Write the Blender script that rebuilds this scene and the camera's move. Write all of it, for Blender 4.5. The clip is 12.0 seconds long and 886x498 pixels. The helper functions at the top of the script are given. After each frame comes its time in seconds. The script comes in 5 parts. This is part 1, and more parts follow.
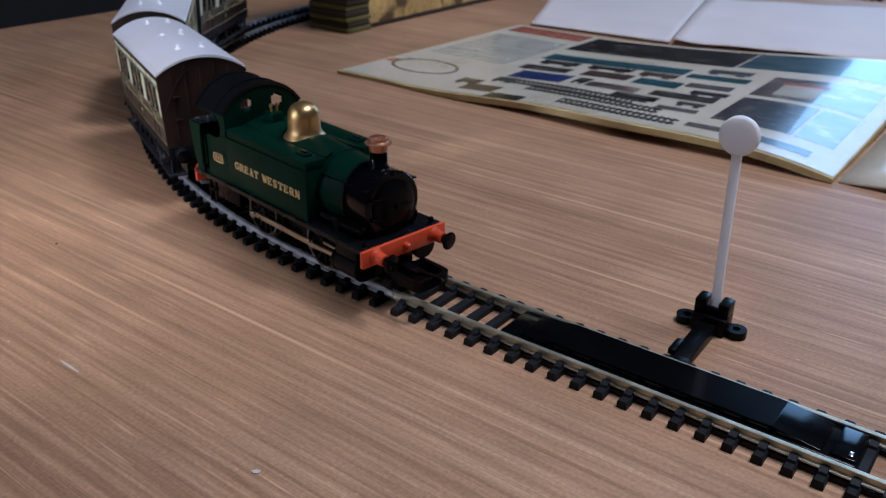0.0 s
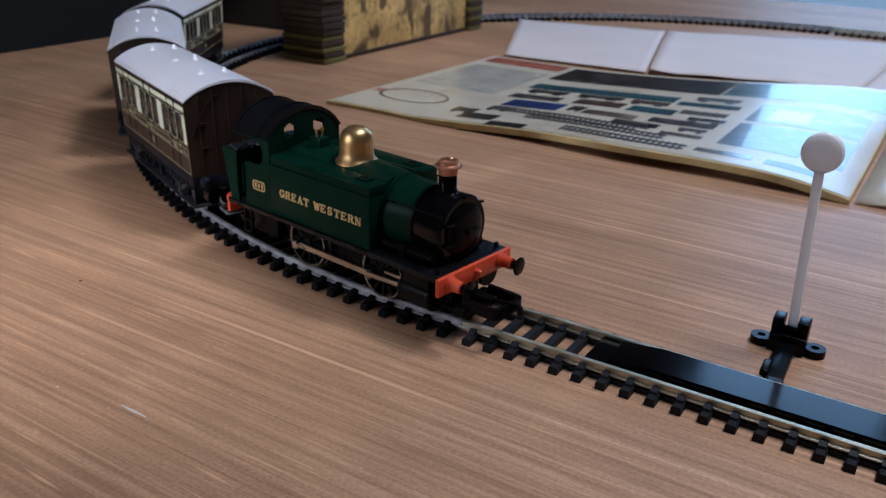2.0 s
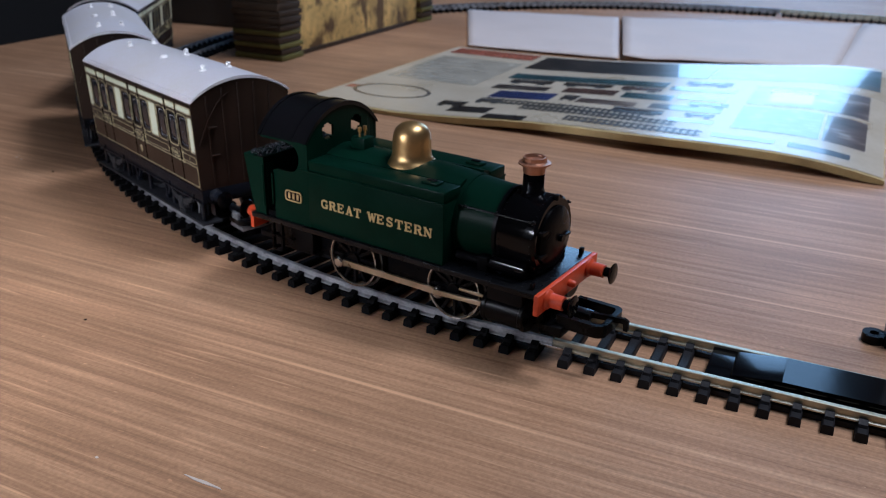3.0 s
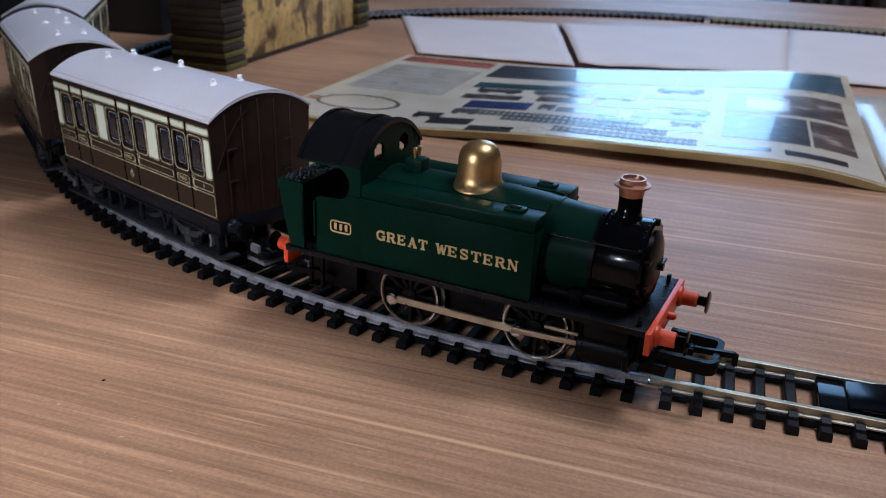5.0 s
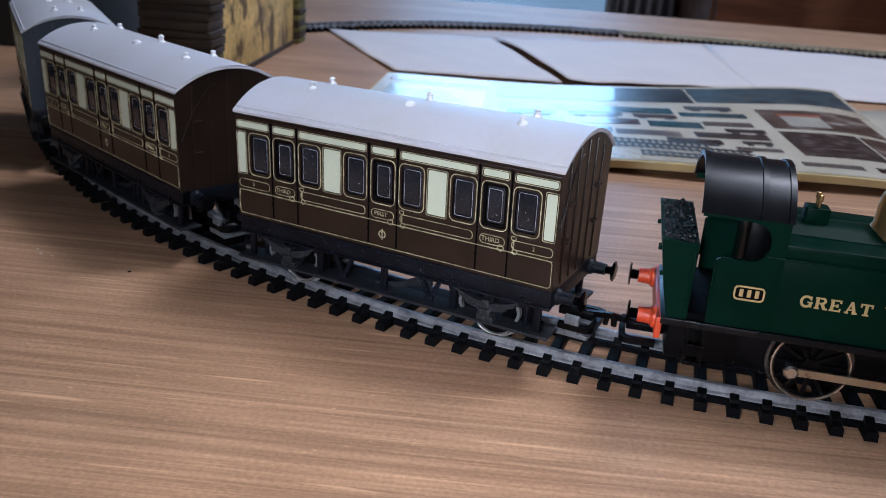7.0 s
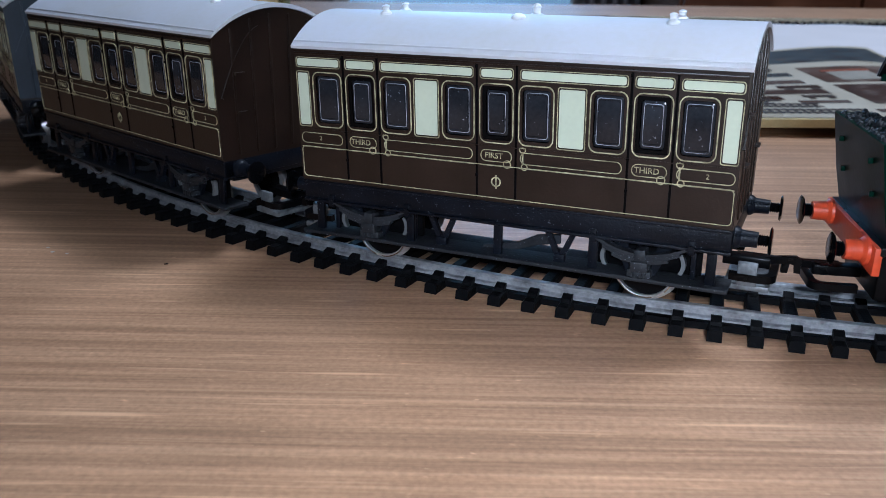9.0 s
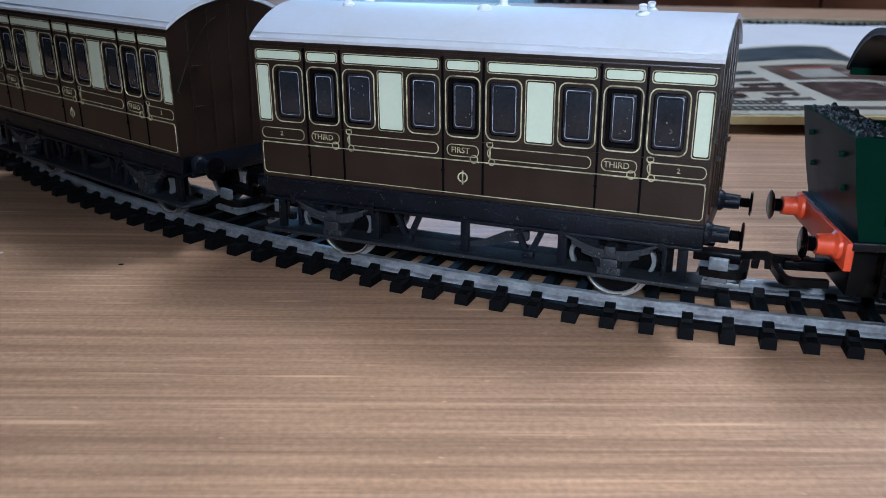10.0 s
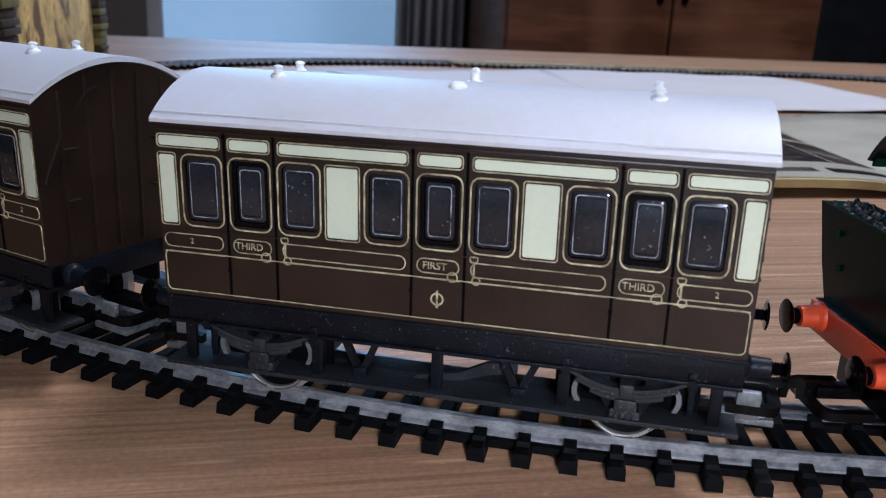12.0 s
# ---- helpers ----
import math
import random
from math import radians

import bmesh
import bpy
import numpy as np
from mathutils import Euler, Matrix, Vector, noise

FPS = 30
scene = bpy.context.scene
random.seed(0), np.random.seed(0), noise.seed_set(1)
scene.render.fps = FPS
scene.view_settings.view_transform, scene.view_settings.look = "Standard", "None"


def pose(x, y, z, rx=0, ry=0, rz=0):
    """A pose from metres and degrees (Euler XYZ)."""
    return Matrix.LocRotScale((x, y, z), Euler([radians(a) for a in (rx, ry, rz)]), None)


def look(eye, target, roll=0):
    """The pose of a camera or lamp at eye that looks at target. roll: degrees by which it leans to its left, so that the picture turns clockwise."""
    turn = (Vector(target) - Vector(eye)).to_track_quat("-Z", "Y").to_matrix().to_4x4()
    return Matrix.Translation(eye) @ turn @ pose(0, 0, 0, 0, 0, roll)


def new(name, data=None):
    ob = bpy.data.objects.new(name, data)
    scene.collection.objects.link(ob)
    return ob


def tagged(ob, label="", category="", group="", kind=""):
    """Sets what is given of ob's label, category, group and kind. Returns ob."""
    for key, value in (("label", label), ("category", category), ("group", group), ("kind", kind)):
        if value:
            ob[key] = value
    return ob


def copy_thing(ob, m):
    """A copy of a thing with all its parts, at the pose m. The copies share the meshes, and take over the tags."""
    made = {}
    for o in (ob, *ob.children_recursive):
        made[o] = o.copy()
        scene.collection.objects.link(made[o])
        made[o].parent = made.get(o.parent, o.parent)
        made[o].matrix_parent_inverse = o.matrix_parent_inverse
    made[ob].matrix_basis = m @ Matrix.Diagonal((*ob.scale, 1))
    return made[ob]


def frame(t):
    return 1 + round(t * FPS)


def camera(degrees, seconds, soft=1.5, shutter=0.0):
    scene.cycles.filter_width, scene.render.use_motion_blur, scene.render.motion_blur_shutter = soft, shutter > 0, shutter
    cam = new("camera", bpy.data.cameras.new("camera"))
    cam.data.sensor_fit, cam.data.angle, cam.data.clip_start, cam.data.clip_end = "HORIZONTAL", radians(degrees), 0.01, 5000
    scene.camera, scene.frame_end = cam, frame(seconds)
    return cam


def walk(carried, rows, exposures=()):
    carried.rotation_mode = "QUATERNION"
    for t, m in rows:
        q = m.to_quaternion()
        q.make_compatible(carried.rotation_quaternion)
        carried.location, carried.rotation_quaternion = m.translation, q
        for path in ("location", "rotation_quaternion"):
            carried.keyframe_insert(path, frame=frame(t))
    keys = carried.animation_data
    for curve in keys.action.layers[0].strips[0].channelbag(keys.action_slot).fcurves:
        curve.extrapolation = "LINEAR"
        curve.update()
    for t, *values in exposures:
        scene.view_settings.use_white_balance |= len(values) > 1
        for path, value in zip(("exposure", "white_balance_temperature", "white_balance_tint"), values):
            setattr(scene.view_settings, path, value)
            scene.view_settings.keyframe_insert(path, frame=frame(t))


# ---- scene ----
cam = camera(54.38, 12.0, soft=0.3)
ROWS = [
    (0.0, 0.1676, -0.1947, 0.1373, 64.37, -0.73, 37.38),
    (0.5, 0.1667, -0.1963, 0.1372, 64.55, -0.71, 37.24),
    (1.0, 0.1608, -0.2031, 0.1360, 65.22, -0.99, 36.56),
    (1.5, 0.1501, -0.2149, 0.1336, 66.31, -1.40, 35.29),
    (2.0, 0.1252, -0.2139, 0.1291, 66.89, -1.65, 32.10),
    (2.5, 0.1012, -0.2138, 0.1237, 66.94, -1.16, 28.97),
    (3.0, 0.0670, -0.2070, 0.1178, 66.87, -1.08, 25.46),
    (3.2, 0.0573, -0.2083, 0.1158, 66.39, -0.82, 24.69),
    (4.8, 0.0121, -0.1987, 0.1146, 67.06, -1.77, 18.07),
    (5.0, 0.0134, -0.2000, 0.1129, 67.47, -2.04, 18.18),
    (5.5, -0.0056, -0.1999, 0.1170, 67.93, -2.29, 18.28),
    (6.0, -0.0444, -0.2006, 0.1189, 68.01, -3.64, 16.59),
    (6.5, -0.0901, -0.1957, 0.1123, 68.24, -4.73, 10.79),
    (7.0, -0.1333, -0.1844, 0.1030, 68.85, -4.13, 4.09),
    (7.5, -0.1604, -0.1735, 0.0928, 69.38, -3.59, 1.24),
    (7.7, -0.1680, -0.1670, 0.0893, 69.37, -3.34, 1.29),
    (9.3, -0.1654, -0.1493, 0.0711, 70.56, -0.50, 0.62),
    (9.5, -0.1624, -0.1492, 0.0709, 70.54, -0.89, 0.37),
    (10.0, -0.1666, -0.1451, 0.0703, 70.49, -1.10, -1.54),
    (10.5, -0.1735, -0.1383, 0.0732, 70.75, -0.53, -3.15),
    (11.0, -0.1953, -0.1216, 0.0829, 71.45, -1.04, -7.10),
    (11.5, -0.1849, -0.1040, 0.0701, 72.91, -2.52, -10.61),
    (12.0, -0.1822, -0.1041, 0.0731, 73.14, -2.79, -10.88),
]
EXPOSURES = [(0.0, -0.16, 5450, 15), (2.5, -0.16, 5650, 14), (5.5, -0.24, 5550, 16), (7.5, 0.04, 5400, 12), (10.0, 0.11, 4950, 5), (12.0, 0.13, 5450, 13)]
walk(cam, [(t, pose(x, y, z, rx, ry, rz)) for t, x, y, z, rx, ry, rz in ROWS], EXPOSURES)
cam.data.dof.use_dof = True
cam.data.dof.focus_distance, cam.data.dof.aperture_fstop = 0.175, 46.0

# ---- world and light ----
world = bpy.data.worlds.new("world")
scene.world = world
world.use_nodes = True
world.node_tree.nodes["Background"].inputs[0].default_value = (0.30, 0.36, 0.45, 1)
world.node_tree.nodes["Background"].inputs[1].default_value = 0.25


def area_lamp(name, eye, target, w, h, watts, color):
    data = bpy.data.lights.new(name, "AREA")
    data.shape, data.size, data.size_y, data.energy, data.color = "RECTANGLE", w, h, watts, color
    lamp = new(name, data)
    lamp.matrix_world = look(eye, target)
    return lamp


# daylight from the two windows, and the ceiling lamp that glints on the coach roofs
area_lamp("window_daylight", (-0.12, 2.19, 0.79), (-0.12, 0, 0.70), 0.56, 1.04, 9.5, (0.38, 0.67, 1.0))
area_lamp("rear_window_daylight", (-1.10, -2.14, 0.47), (-0.90, 0, 0.40), 1.45, 0.86, 0.8, (0.92, 0.95, 1.0))
# unseen extra lamp, added above the table to brighten its top
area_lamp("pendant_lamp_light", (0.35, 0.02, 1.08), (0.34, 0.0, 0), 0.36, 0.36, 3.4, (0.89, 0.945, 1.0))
TORCH_LIGHT = area_lamp("phone_torch_light", (-0.165, -0.25, 0.125), (-0.140, -0.01, 0.02), 0.02, 0.02, 0.13, (1.0, 0.98, 0.95))
TORCH_LIGHT.data.spread = radians(80)
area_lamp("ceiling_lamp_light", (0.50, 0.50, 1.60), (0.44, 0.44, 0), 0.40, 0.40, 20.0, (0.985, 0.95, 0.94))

# ---- materials ----


def shader(name):
    m = bpy.data.materials.new(name)
    m.use_nodes = True
    return m, m.node_tree.nodes, m.node_tree.links, m.node_tree.nodes["Principled BSDF"]


def surface(name, color, rough=0.5, metal=0.0, vary=0.15, fine=900.0, coarse=60.0, bump=0.15, coat=0.0, grime=None, rough_vary=0.12, spec=0.5):
    """A material with grain and broad blotches, at real-world size."""
    m, nodes, links, bsdf = shader(name)
    coord = nodes.new("ShaderNodeTexCoord")
    small = nodes.new("ShaderNodeTexNoise")
    small.inputs["Scale"].default_value, small.inputs["Detail"].default_value = fine, 4
    large = nodes.new("ShaderNodeTexNoise")
    large.inputs["Scale"].default_value, large.inputs["Detail"].default_value = coarse, 3
    for n in (small, large):
        links.new(coord.outputs["Object"], n.inputs["Vector"])
    add = nodes.new("ShaderNodeMath")
    add.operation = "MULTIPLY_ADD"
    links.new(small.outputs["Fac"], add.inputs[0])
    add.inputs[1].default_value = 0.45
    links.new(large.outputs["Fac"], add.inputs[2])
    ramp = nodes.new("ShaderNodeValToRGB")
    dark = grime or tuple(c * (1 - vary) for c in color)
    ramp.color_ramp.elements[0].position, ramp.color_ramp.elements[1].position = 0.45, 0.95
    ramp.color_ramp.elements[0].color = (*dark, 1)
    ramp.color_ramp.elements[1].color = (*[min(1, c * (1 + vary)) for c in color], 1)
    links.new(add.outputs[0], ramp.inputs[0])
    links.new(ramp.outputs[0], bsdf.inputs["Base Color"])
    rr = nodes.new("ShaderNodeMapRange")
    rr.inputs["To Min"].default_value, rr.inputs["To Max"].default_value = max(0.02, rough - rough_vary), min(1, rough + rough_vary)
    links.new(large.outputs["Fac"], rr.inputs["Value"])
    links.new(rr.outputs[0], bsdf.inputs["Roughness"])
    bsdf.inputs["Metallic"].default_value = metal
    bsdf.inputs["Specular IOR Level"].default_value = spec
    bsdf.inputs["Coat Weight"].default_value = coat
    bsdf.inputs["Coat Roughness"].default_value = 0.12
    if bump:
        b = nodes.new("ShaderNodeBump")
        b.inputs["Strength"].default_value, b.inputs["Distance"].default_value = bump, 0.0003
        links.new(small.outputs["Fac"], b.inputs["Height"])
        links.new(b.outputs[0], bsdf.inputs["Normal"])
    return m


def wood(name, dark, mid, light, rough=0.42, stretch=(3.0, 95.0, 60.0), fine=(9.0, 620.0, 400.0), streaks=()):
    """Straight-grained veneer, the grain along x."""
    m, nodes, links, bsdf = shader(name)
    coord = nodes.new("ShaderNodeTexCoord")
    layers = []
    for scale, detail, rough_n in ((stretch, 5, 0.62), (fine, 4, 0.6), ((1.3, 11.0, 8.0), 2, 0.5)):
        mp = nodes.new("ShaderNodeMapping")
        mp.inputs["Scale"].default_value = scale
        links.new(coord.outputs["Object"], mp.inputs["Vector"])
        n = nodes.new("ShaderNodeTexNoise")
        n.inputs["Scale"].default_value, n.inputs["Detail"].default_value, n.inputs["Roughness"].default_value = 1.0, detail, rough_n
        n.inputs["Distortion"].default_value = 0.25
        links.new(mp.outputs[0], n.inputs["Vector"])
        layers.append(n)
    mix = nodes.new("ShaderNodeMath")
    mix.operation = "MULTIPLY_ADD"
    links.new(layers[1].outputs["Fac"], mix.inputs[0])
    mix.inputs[1].default_value = 0.40
    links.new(layers[0].outputs["Fac"], mix.inputs[2])
    mix2 = nodes.new("ShaderNodeMath")
    mix2.operation = "MULTIPLY_ADD"
    links.new(layers[2].outputs["Fac"], mix2.inputs[0])
    mix2.inputs[1].default_value = 0.45
    links.new(mix.outputs[0], mix2.inputs[2])
    ramp = nodes.new("ShaderNodeValToRGB")
    e = ramp.color_ramp.elements
    e[0].position, e[0].color = 0.62, (*dark, 1)
    e[1].position, e[1].color = 0.95, (*light, 1)
    e.new(0.78).color = (*mid, 1)
    scale = nodes.new("ShaderNodeMapRange")
    scale.inputs["From Min"].default_value, scale.inputs["From Max"].default_value = 0.0, 1.4
    scale.inputs["To Min"].default_value, scale.inputs["To Max"].default_value = 0.0, 1.1
    links.new(mix2.outputs[0], scale.inputs["Value"])
    links.new(scale.outputs[0], ramp.inputs[0])
    # fine speckle and broad mottling over the grain
    speck = nodes.new("ShaderNodeTexNoise")
    speck.inputs["Scale"].default_value, speck.inputs["Detail"].default_value = 900.0, 3
    links.new(coord.outputs["Object"], speck.inputs["Vector"])
    mottle = nodes.new("ShaderNodeTexNoise")
    mottle.inputs["Scale"].default_value, mottle.inputs["Detail"].default_value = 26.0, 4
    links.new(coord.outputs["Object"], mottle.inputs["Vector"])
    last = ramp.outputs[0]
    for tex, low, high in ((speck, 0.84, 1.16), (mottle, 0.88, 1.12)):
        span = nodes.new("ShaderNodeMapRange")
        span.inputs["From Min"].default_value, span.inputs["From Max"].default_value = 0.25, 0.75
        span.inputs["To Min"].default_value, span.inputs["To Max"].default_value = low, high
        links.new(tex.outputs["Fac"], span.inputs["Value"])
        times = nodes.new("ShaderNodeVectorMath")
        times.operation = "SCALE"
        links.new(last, times.inputs[0])
        links.new(span.outputs[0], times.inputs["Scale"])
        last = times.outputs[0]
    # long pale and dark streaks of the open grain
    for size, low, high, gain in streaks:
        mp = nodes.new("ShaderNodeMapping")
        mp.inputs["Scale"].default_value = size
        links.new(coord.outputs["Object"], mp.inputs["Vector"])
        n = nodes.new("ShaderNodeTexNoise")
        n.inputs["Scale"].default_value, n.inputs["Detail"].default_value, n.inputs["Distortion"].default_value = 1.0, 3, 0.4
        links.new(mp.outputs[0], n.inputs["Vector"])
        span = nodes.new("ShaderNodeMapRange")
        span.inputs["From Min"].default_value, span.inputs["From Max"].default_value = low, high
        span.inputs["To Min"].default_value, span.inputs["To Max"].default_value = 1.0, gain
        links.new(n.outputs["Fac"], span.inputs["Value"])
        times = nodes.new("ShaderNodeVectorMath")
        times.operation = "SCALE"
        links.new(last, times.inputs[0])
        links.new(span.outputs[0], times.inputs["Scale"])
        last = times.outputs[0]
    # long hair-thin scratches and short pale rubs along the grain
    for scale, lo in (((3.0, 300.0, 1.0), 0.66), ((26.0, 520.0, 1.0), 0.67), ((420.0, 640.0, 1.0), 0.74)):
        mp = nodes.new("ShaderNodeMapping")
        mp.inputs["Scale"].default_value = scale
        mp.inputs["Rotation"].default_value = (0, 0, radians(1.5))
        links.new(coord.outputs["Object"], mp.inputs["Vector"])
        n = nodes.new("ShaderNodeTexNoise")
        n.inputs["Scale"].default_value, n.inputs["Detail"].default_value = 1.0, 1
        links.new(mp.outputs[0], n.inputs["Vector"])
        span = nodes.new("ShaderNodeMapRange")
        span.inputs["From Min"].default_value, span.inputs["From Max"].default_value = lo, lo + 0.10
        span.inputs["To Max"].default_value = 0.55
        links.new(n.outputs["Fac"], span.inputs["Value"])
        rub = nodes.new("ShaderNodeMix")
        rub.data_type = "RGBA"
        links.new(span.outputs[0], rub.inputs["Factor"])
        links.new(last, rub.inputs["A"])
        rub.inputs["B"].default_value = (*[min(1, 1.45 * v) for v in light], 1)
        last = rub.outputs["Result"]
    links.new(last, bsdf.inputs["Base Color"])
    rr = nodes.new("ShaderNodeMapRange")
    rr.inputs["To Min"].default_value, rr.inputs["To Max"].default_value = rough - 0.08, rough + 0.16
    links.new(layers[1].outputs["Fac"], rr.inputs["Value"])
    links.new(rr.outputs[0], bsdf.inputs["Roughness"])
    bsdf.inputs["Specular IOR Level"].default_value = 0.27
    b = nodes.new("ShaderNodeBump")
    b.inputs["Strength"].default_value, b.inputs["Distance"].default_value = 0.06, 0.0003
    links.new(layers[1].outputs["Fac"], b.inputs["Height"])
    links.new(b.outputs[0], bsdf.inputs["Normal"])
    return m


def glow(name, color, strength):
    m, nodes, links, bsdf = shader(name)
    bsdf.inputs["Base Color"].default_value = (*color, 1)
    bsdf.inputs["Emission Color"].default_value = (*color, 1)
    bsdf.inputs["Emission Strength"].default_value = strength
    return m


def dusty(name, color, dust, rough=0.5, spec=0.2, scale=1300.0, start=0.70):
    """Dark moulded plastic with pale dust specks and small scuffs."""
    m = surface(name, color, rough, 0, 0.4, 1600, 130, 0.35 if rough > 0.3 else 0.06, rough_vary=0.06, spec=spec)
    nodes, links = m.node_tree.nodes, m.node_tree.links
    bsdf = nodes["Principled BSDF"]
    base = bsdf.inputs["Base Color"].links[0].from_socket
    coord = nodes.new("ShaderNodeTexCoord")
    last = base
    for size, lo in ((scale, start), (scale * 0.32, start + 0.05)):
        n = nodes.new("ShaderNodeTexNoise")
        n.inputs["Scale"].default_value, n.inputs["Detail"].default_value = size, 2
        links.new(coord.outputs["Object"], n.inputs["Vector"])
        span = nodes.new("ShaderNodeMapRange")
        span.inputs["From Min"].default_value, span.inputs["From Max"].default_value = lo, lo + 0.08
        links.new(n.outputs["Fac"], span.inputs["Value"])
        mix = nodes.new("ShaderNodeMix")
        mix.data_type = "RGBA"
        links.new(span.outputs[0], mix.inputs["Factor"])
        links.new(last, mix.inputs["A"])
        mix.inputs["B"].default_value = (*dust, 1)
        last = mix.outputs["Result"]
    links.new(last, bsdf.inputs["Base Color"])
    return m


def clear(name, tint, rough=0.03):
    m, nodes, links, bsdf = shader(name)
    bsdf.inputs["Base Color"].default_value = (*tint, 1)
    bsdf.inputs["Roughness"].default_value = rough
    bsdf.inputs["Transmission Weight"].default_value = 1.0
    bsdf.inputs["IOR"].default_value = 1.45
    return m


# dull dark stains on the veneer: centre, half length, half width, turn in degrees
TABLE_STREAKS = [((7.0, 330.0, 9.0), 0.60, 0.72, 1.15), ((11.0, 240.0, 5.0), 0.37, 0.26, 0.76), ((16.0, 640.0, 3.0), 0.62, 0.72, 1.10), ((2.5, 60.0, 7.0), 0.42, 0.30, 0.86), ((180.0, 420.0, 11.0), 0.70, 0.78, 1.45)]
TABLE_WOOD = wood("table_veneer", (0.302, 0.167, 0.092), (0.420, 0.243, 0.138), (0.545, 0.340, 0.202), 0.46, (5.0, 380.0, 100.0), (45.0, 1500.0, 800.0), TABLE_STREAKS)
CABINET_WOOD = wood("cabinet_wood", (0.10, 0.035, 0.015), (0.17, 0.062, 0.028), (0.23, 0.10, 0.05), 0.5, (2.0, 2.0, 20.0), (8.0, 8.0, 120.0))
WALL_PAINT = surface("wall_paint", (0.13, 0.10, 0.085), 0.85, 0, 0.06, 300, 3, 0.1)
# near-black colour stands in for the lack of light on the west wall
UNLIT_WALL = surface("unlit_wall_paint", (0.03, 0.026, 0.024), 0.9, 0, 0.1, 300, 3, 0.1)
CEILING_PAINT = surface("ceiling_paint", (0.42, 0.40, 0.38), 0.9, 0, 0.04, 300, 3, 0.1)
CARPET = surface("carpet", (0.05, 0.038, 0.03), 0.95, 0, 0.3, 500, 8, 0.6)
CURTAIN_CLOTH = surface("curtain_cloth", (0.28, 0.25, 0.26), 0.9, 0, 0.15, 900, 12, 0.3)
FRAME_PAINT = surface("window_frame_paint", (0.5, 0.47, 0.45), 0.5, 0, 0.06, 300, 20, 0.1)
SKY_GLOW = glow("sky_backdrop", (0.42, 0.62, 0.80), 0.42)
PANE_GLASS = clear("window_glass", (1, 1, 1))
SLEEPER_PLASTIC = surface("sleeper_plastic", (0.0035, 0.0035, 0.0042), 0.58, 0, 0.35, 1500, 160, 0.35, spec=0.07)
SLEEPER_GREY = surface("sleeper_grey_plastic", (0.010, 0.010, 0.012), 0.55, 0, 0.35, 1500, 160, 0.35, spec=0.18)
RAIL_STEEL = surface("rail_steel", (0.34, 0.35, 0.37), 0.50, 0.6, 0.35, 1100, 160, 0.5, grime=(0.12, 0.12, 0.13))
RAIL_NICKEL = surface("rail_nickel_silver", (0.50, 0.48, 0.37), 0.40, 0.85, 0.25, 1400, 90, 0.15, grime=(0.36, 0.34, 0.25))
BLACK_GLOSS = surface("black_gloss_plastic", (0.0025, 0.0025, 0.0032), 0.13, 0, 0.3, 700, 80, 0.02, coat=0.0, rough_vary=0.05, spec=0.16)
BLACK_SATIN = surface("black_satin_plastic", (0.0022, 0.0022, 0.0027), 0.30, 0, 0.3, 900, 120, 0.12, spec=0.10)
BLACK_ROOF = surface("black_roof_enamel", (0.004, 0.004, 0.005), 0.30, 0, 0.3, 900, 120, 0.05, spec=0.24, rough_vary=0.06)
FOOTPLATE_BLACK = surface("footplate_black_enamel", (0.003, 0.0034, 0.0045), 0.28, 0, 0.3, 900, 120, 0.05, spec=0.2)
BLACK_MATT = surface("black_matt_plastic", (0.0022, 0.0022, 0.0028), 0.6, 0, 0.35, 900, 150, 0.25, spec=0.05)
CHASSIS_GREY = dusty("chassis_dusty_plastic", (0.0040, 0.0052, 0.0088), (0.13, 0.14, 0.17), 0.42, 0.16, 2600.0, 0.68)
SPRING_GREY = dusty("dusty_spring_plastic", (0.017, 0.019, 0.023), (0.20, 0.21, 0.24), 0.5, 0.30, 2600.0, 0.66)
FOOTBOARD_GREY = dusty("footboard_dusty_plastic", (0.0135, 0.0145, 0.0180), (0.15, 0.16, 0.18), 0.6, 0.25, 2400.0, 0.67)
COUPLING_GREY = surface("scuffed_coupling_metal", (0.16, 0.17, 0.18), 0.45, 0.4, 0.4, 1200, 200, 0.3, grime=(0.05, 0.05, 0.055))
WHITE_PLASTIC = surface("white_plastic", (0.86, 0.86, 0.87), 0.35, 0, 0.03, 600, 60, 0.03)
LEVER_WHITE = surface("translucent_white_plastic", (0.88, 0.88, 0.89), 0.35, 0, 0.03, 600, 60, 0.03)
LEVER_WHITE.node_tree.nodes["Principled BSDF"].inputs["Subsurface Weight"].default_value = 1.0
LEVER_WHITE.node_tree.nodes["Principled BSDF"].inputs["Subsurface Radius"].default_value = (1.0, 1.0, 1.0)
LEVER_WHITE.node_tree.nodes["Principled BSDF"].inputs["Subsurface Scale"].default_value = 0.004
ROOF_WHITE = surface("roof_white_plastic", (0.56, 0.565, 0.625), 0.46, 0, 0.05, 700, 45, 0.05, grime=(0.54, 0.53, 0.53))
LOCO_GREEN = surface("engine_green_paint", (0.0018, 0.0150, 0.0088), 0.36, 0, 0.2, 900, 90, 0.06, coat=0.0, spec=0.05)
BRASS = surface("dome_brass_paint", (0.56, 0.36, 0.15), 0.33, 0.9, 0.16, 900, 120, 0.08)
COPPER = surface("chimney_copper_paint", (0.48, 0.24, 0.15), 0.36, 0.75, 0.18, 900, 150, 0.08)
RED_PAINT = surface("buffer_beam_red", (0.60, 0.066, 0.018), 0.42, 0, 0.15, 900, 120, 0.06)
GOLD_PAINT = surface("gold_lettering", (0.56, 0.40, 0.17), 0.5, 0.2, 0.15, 1200, 200, 0.05)
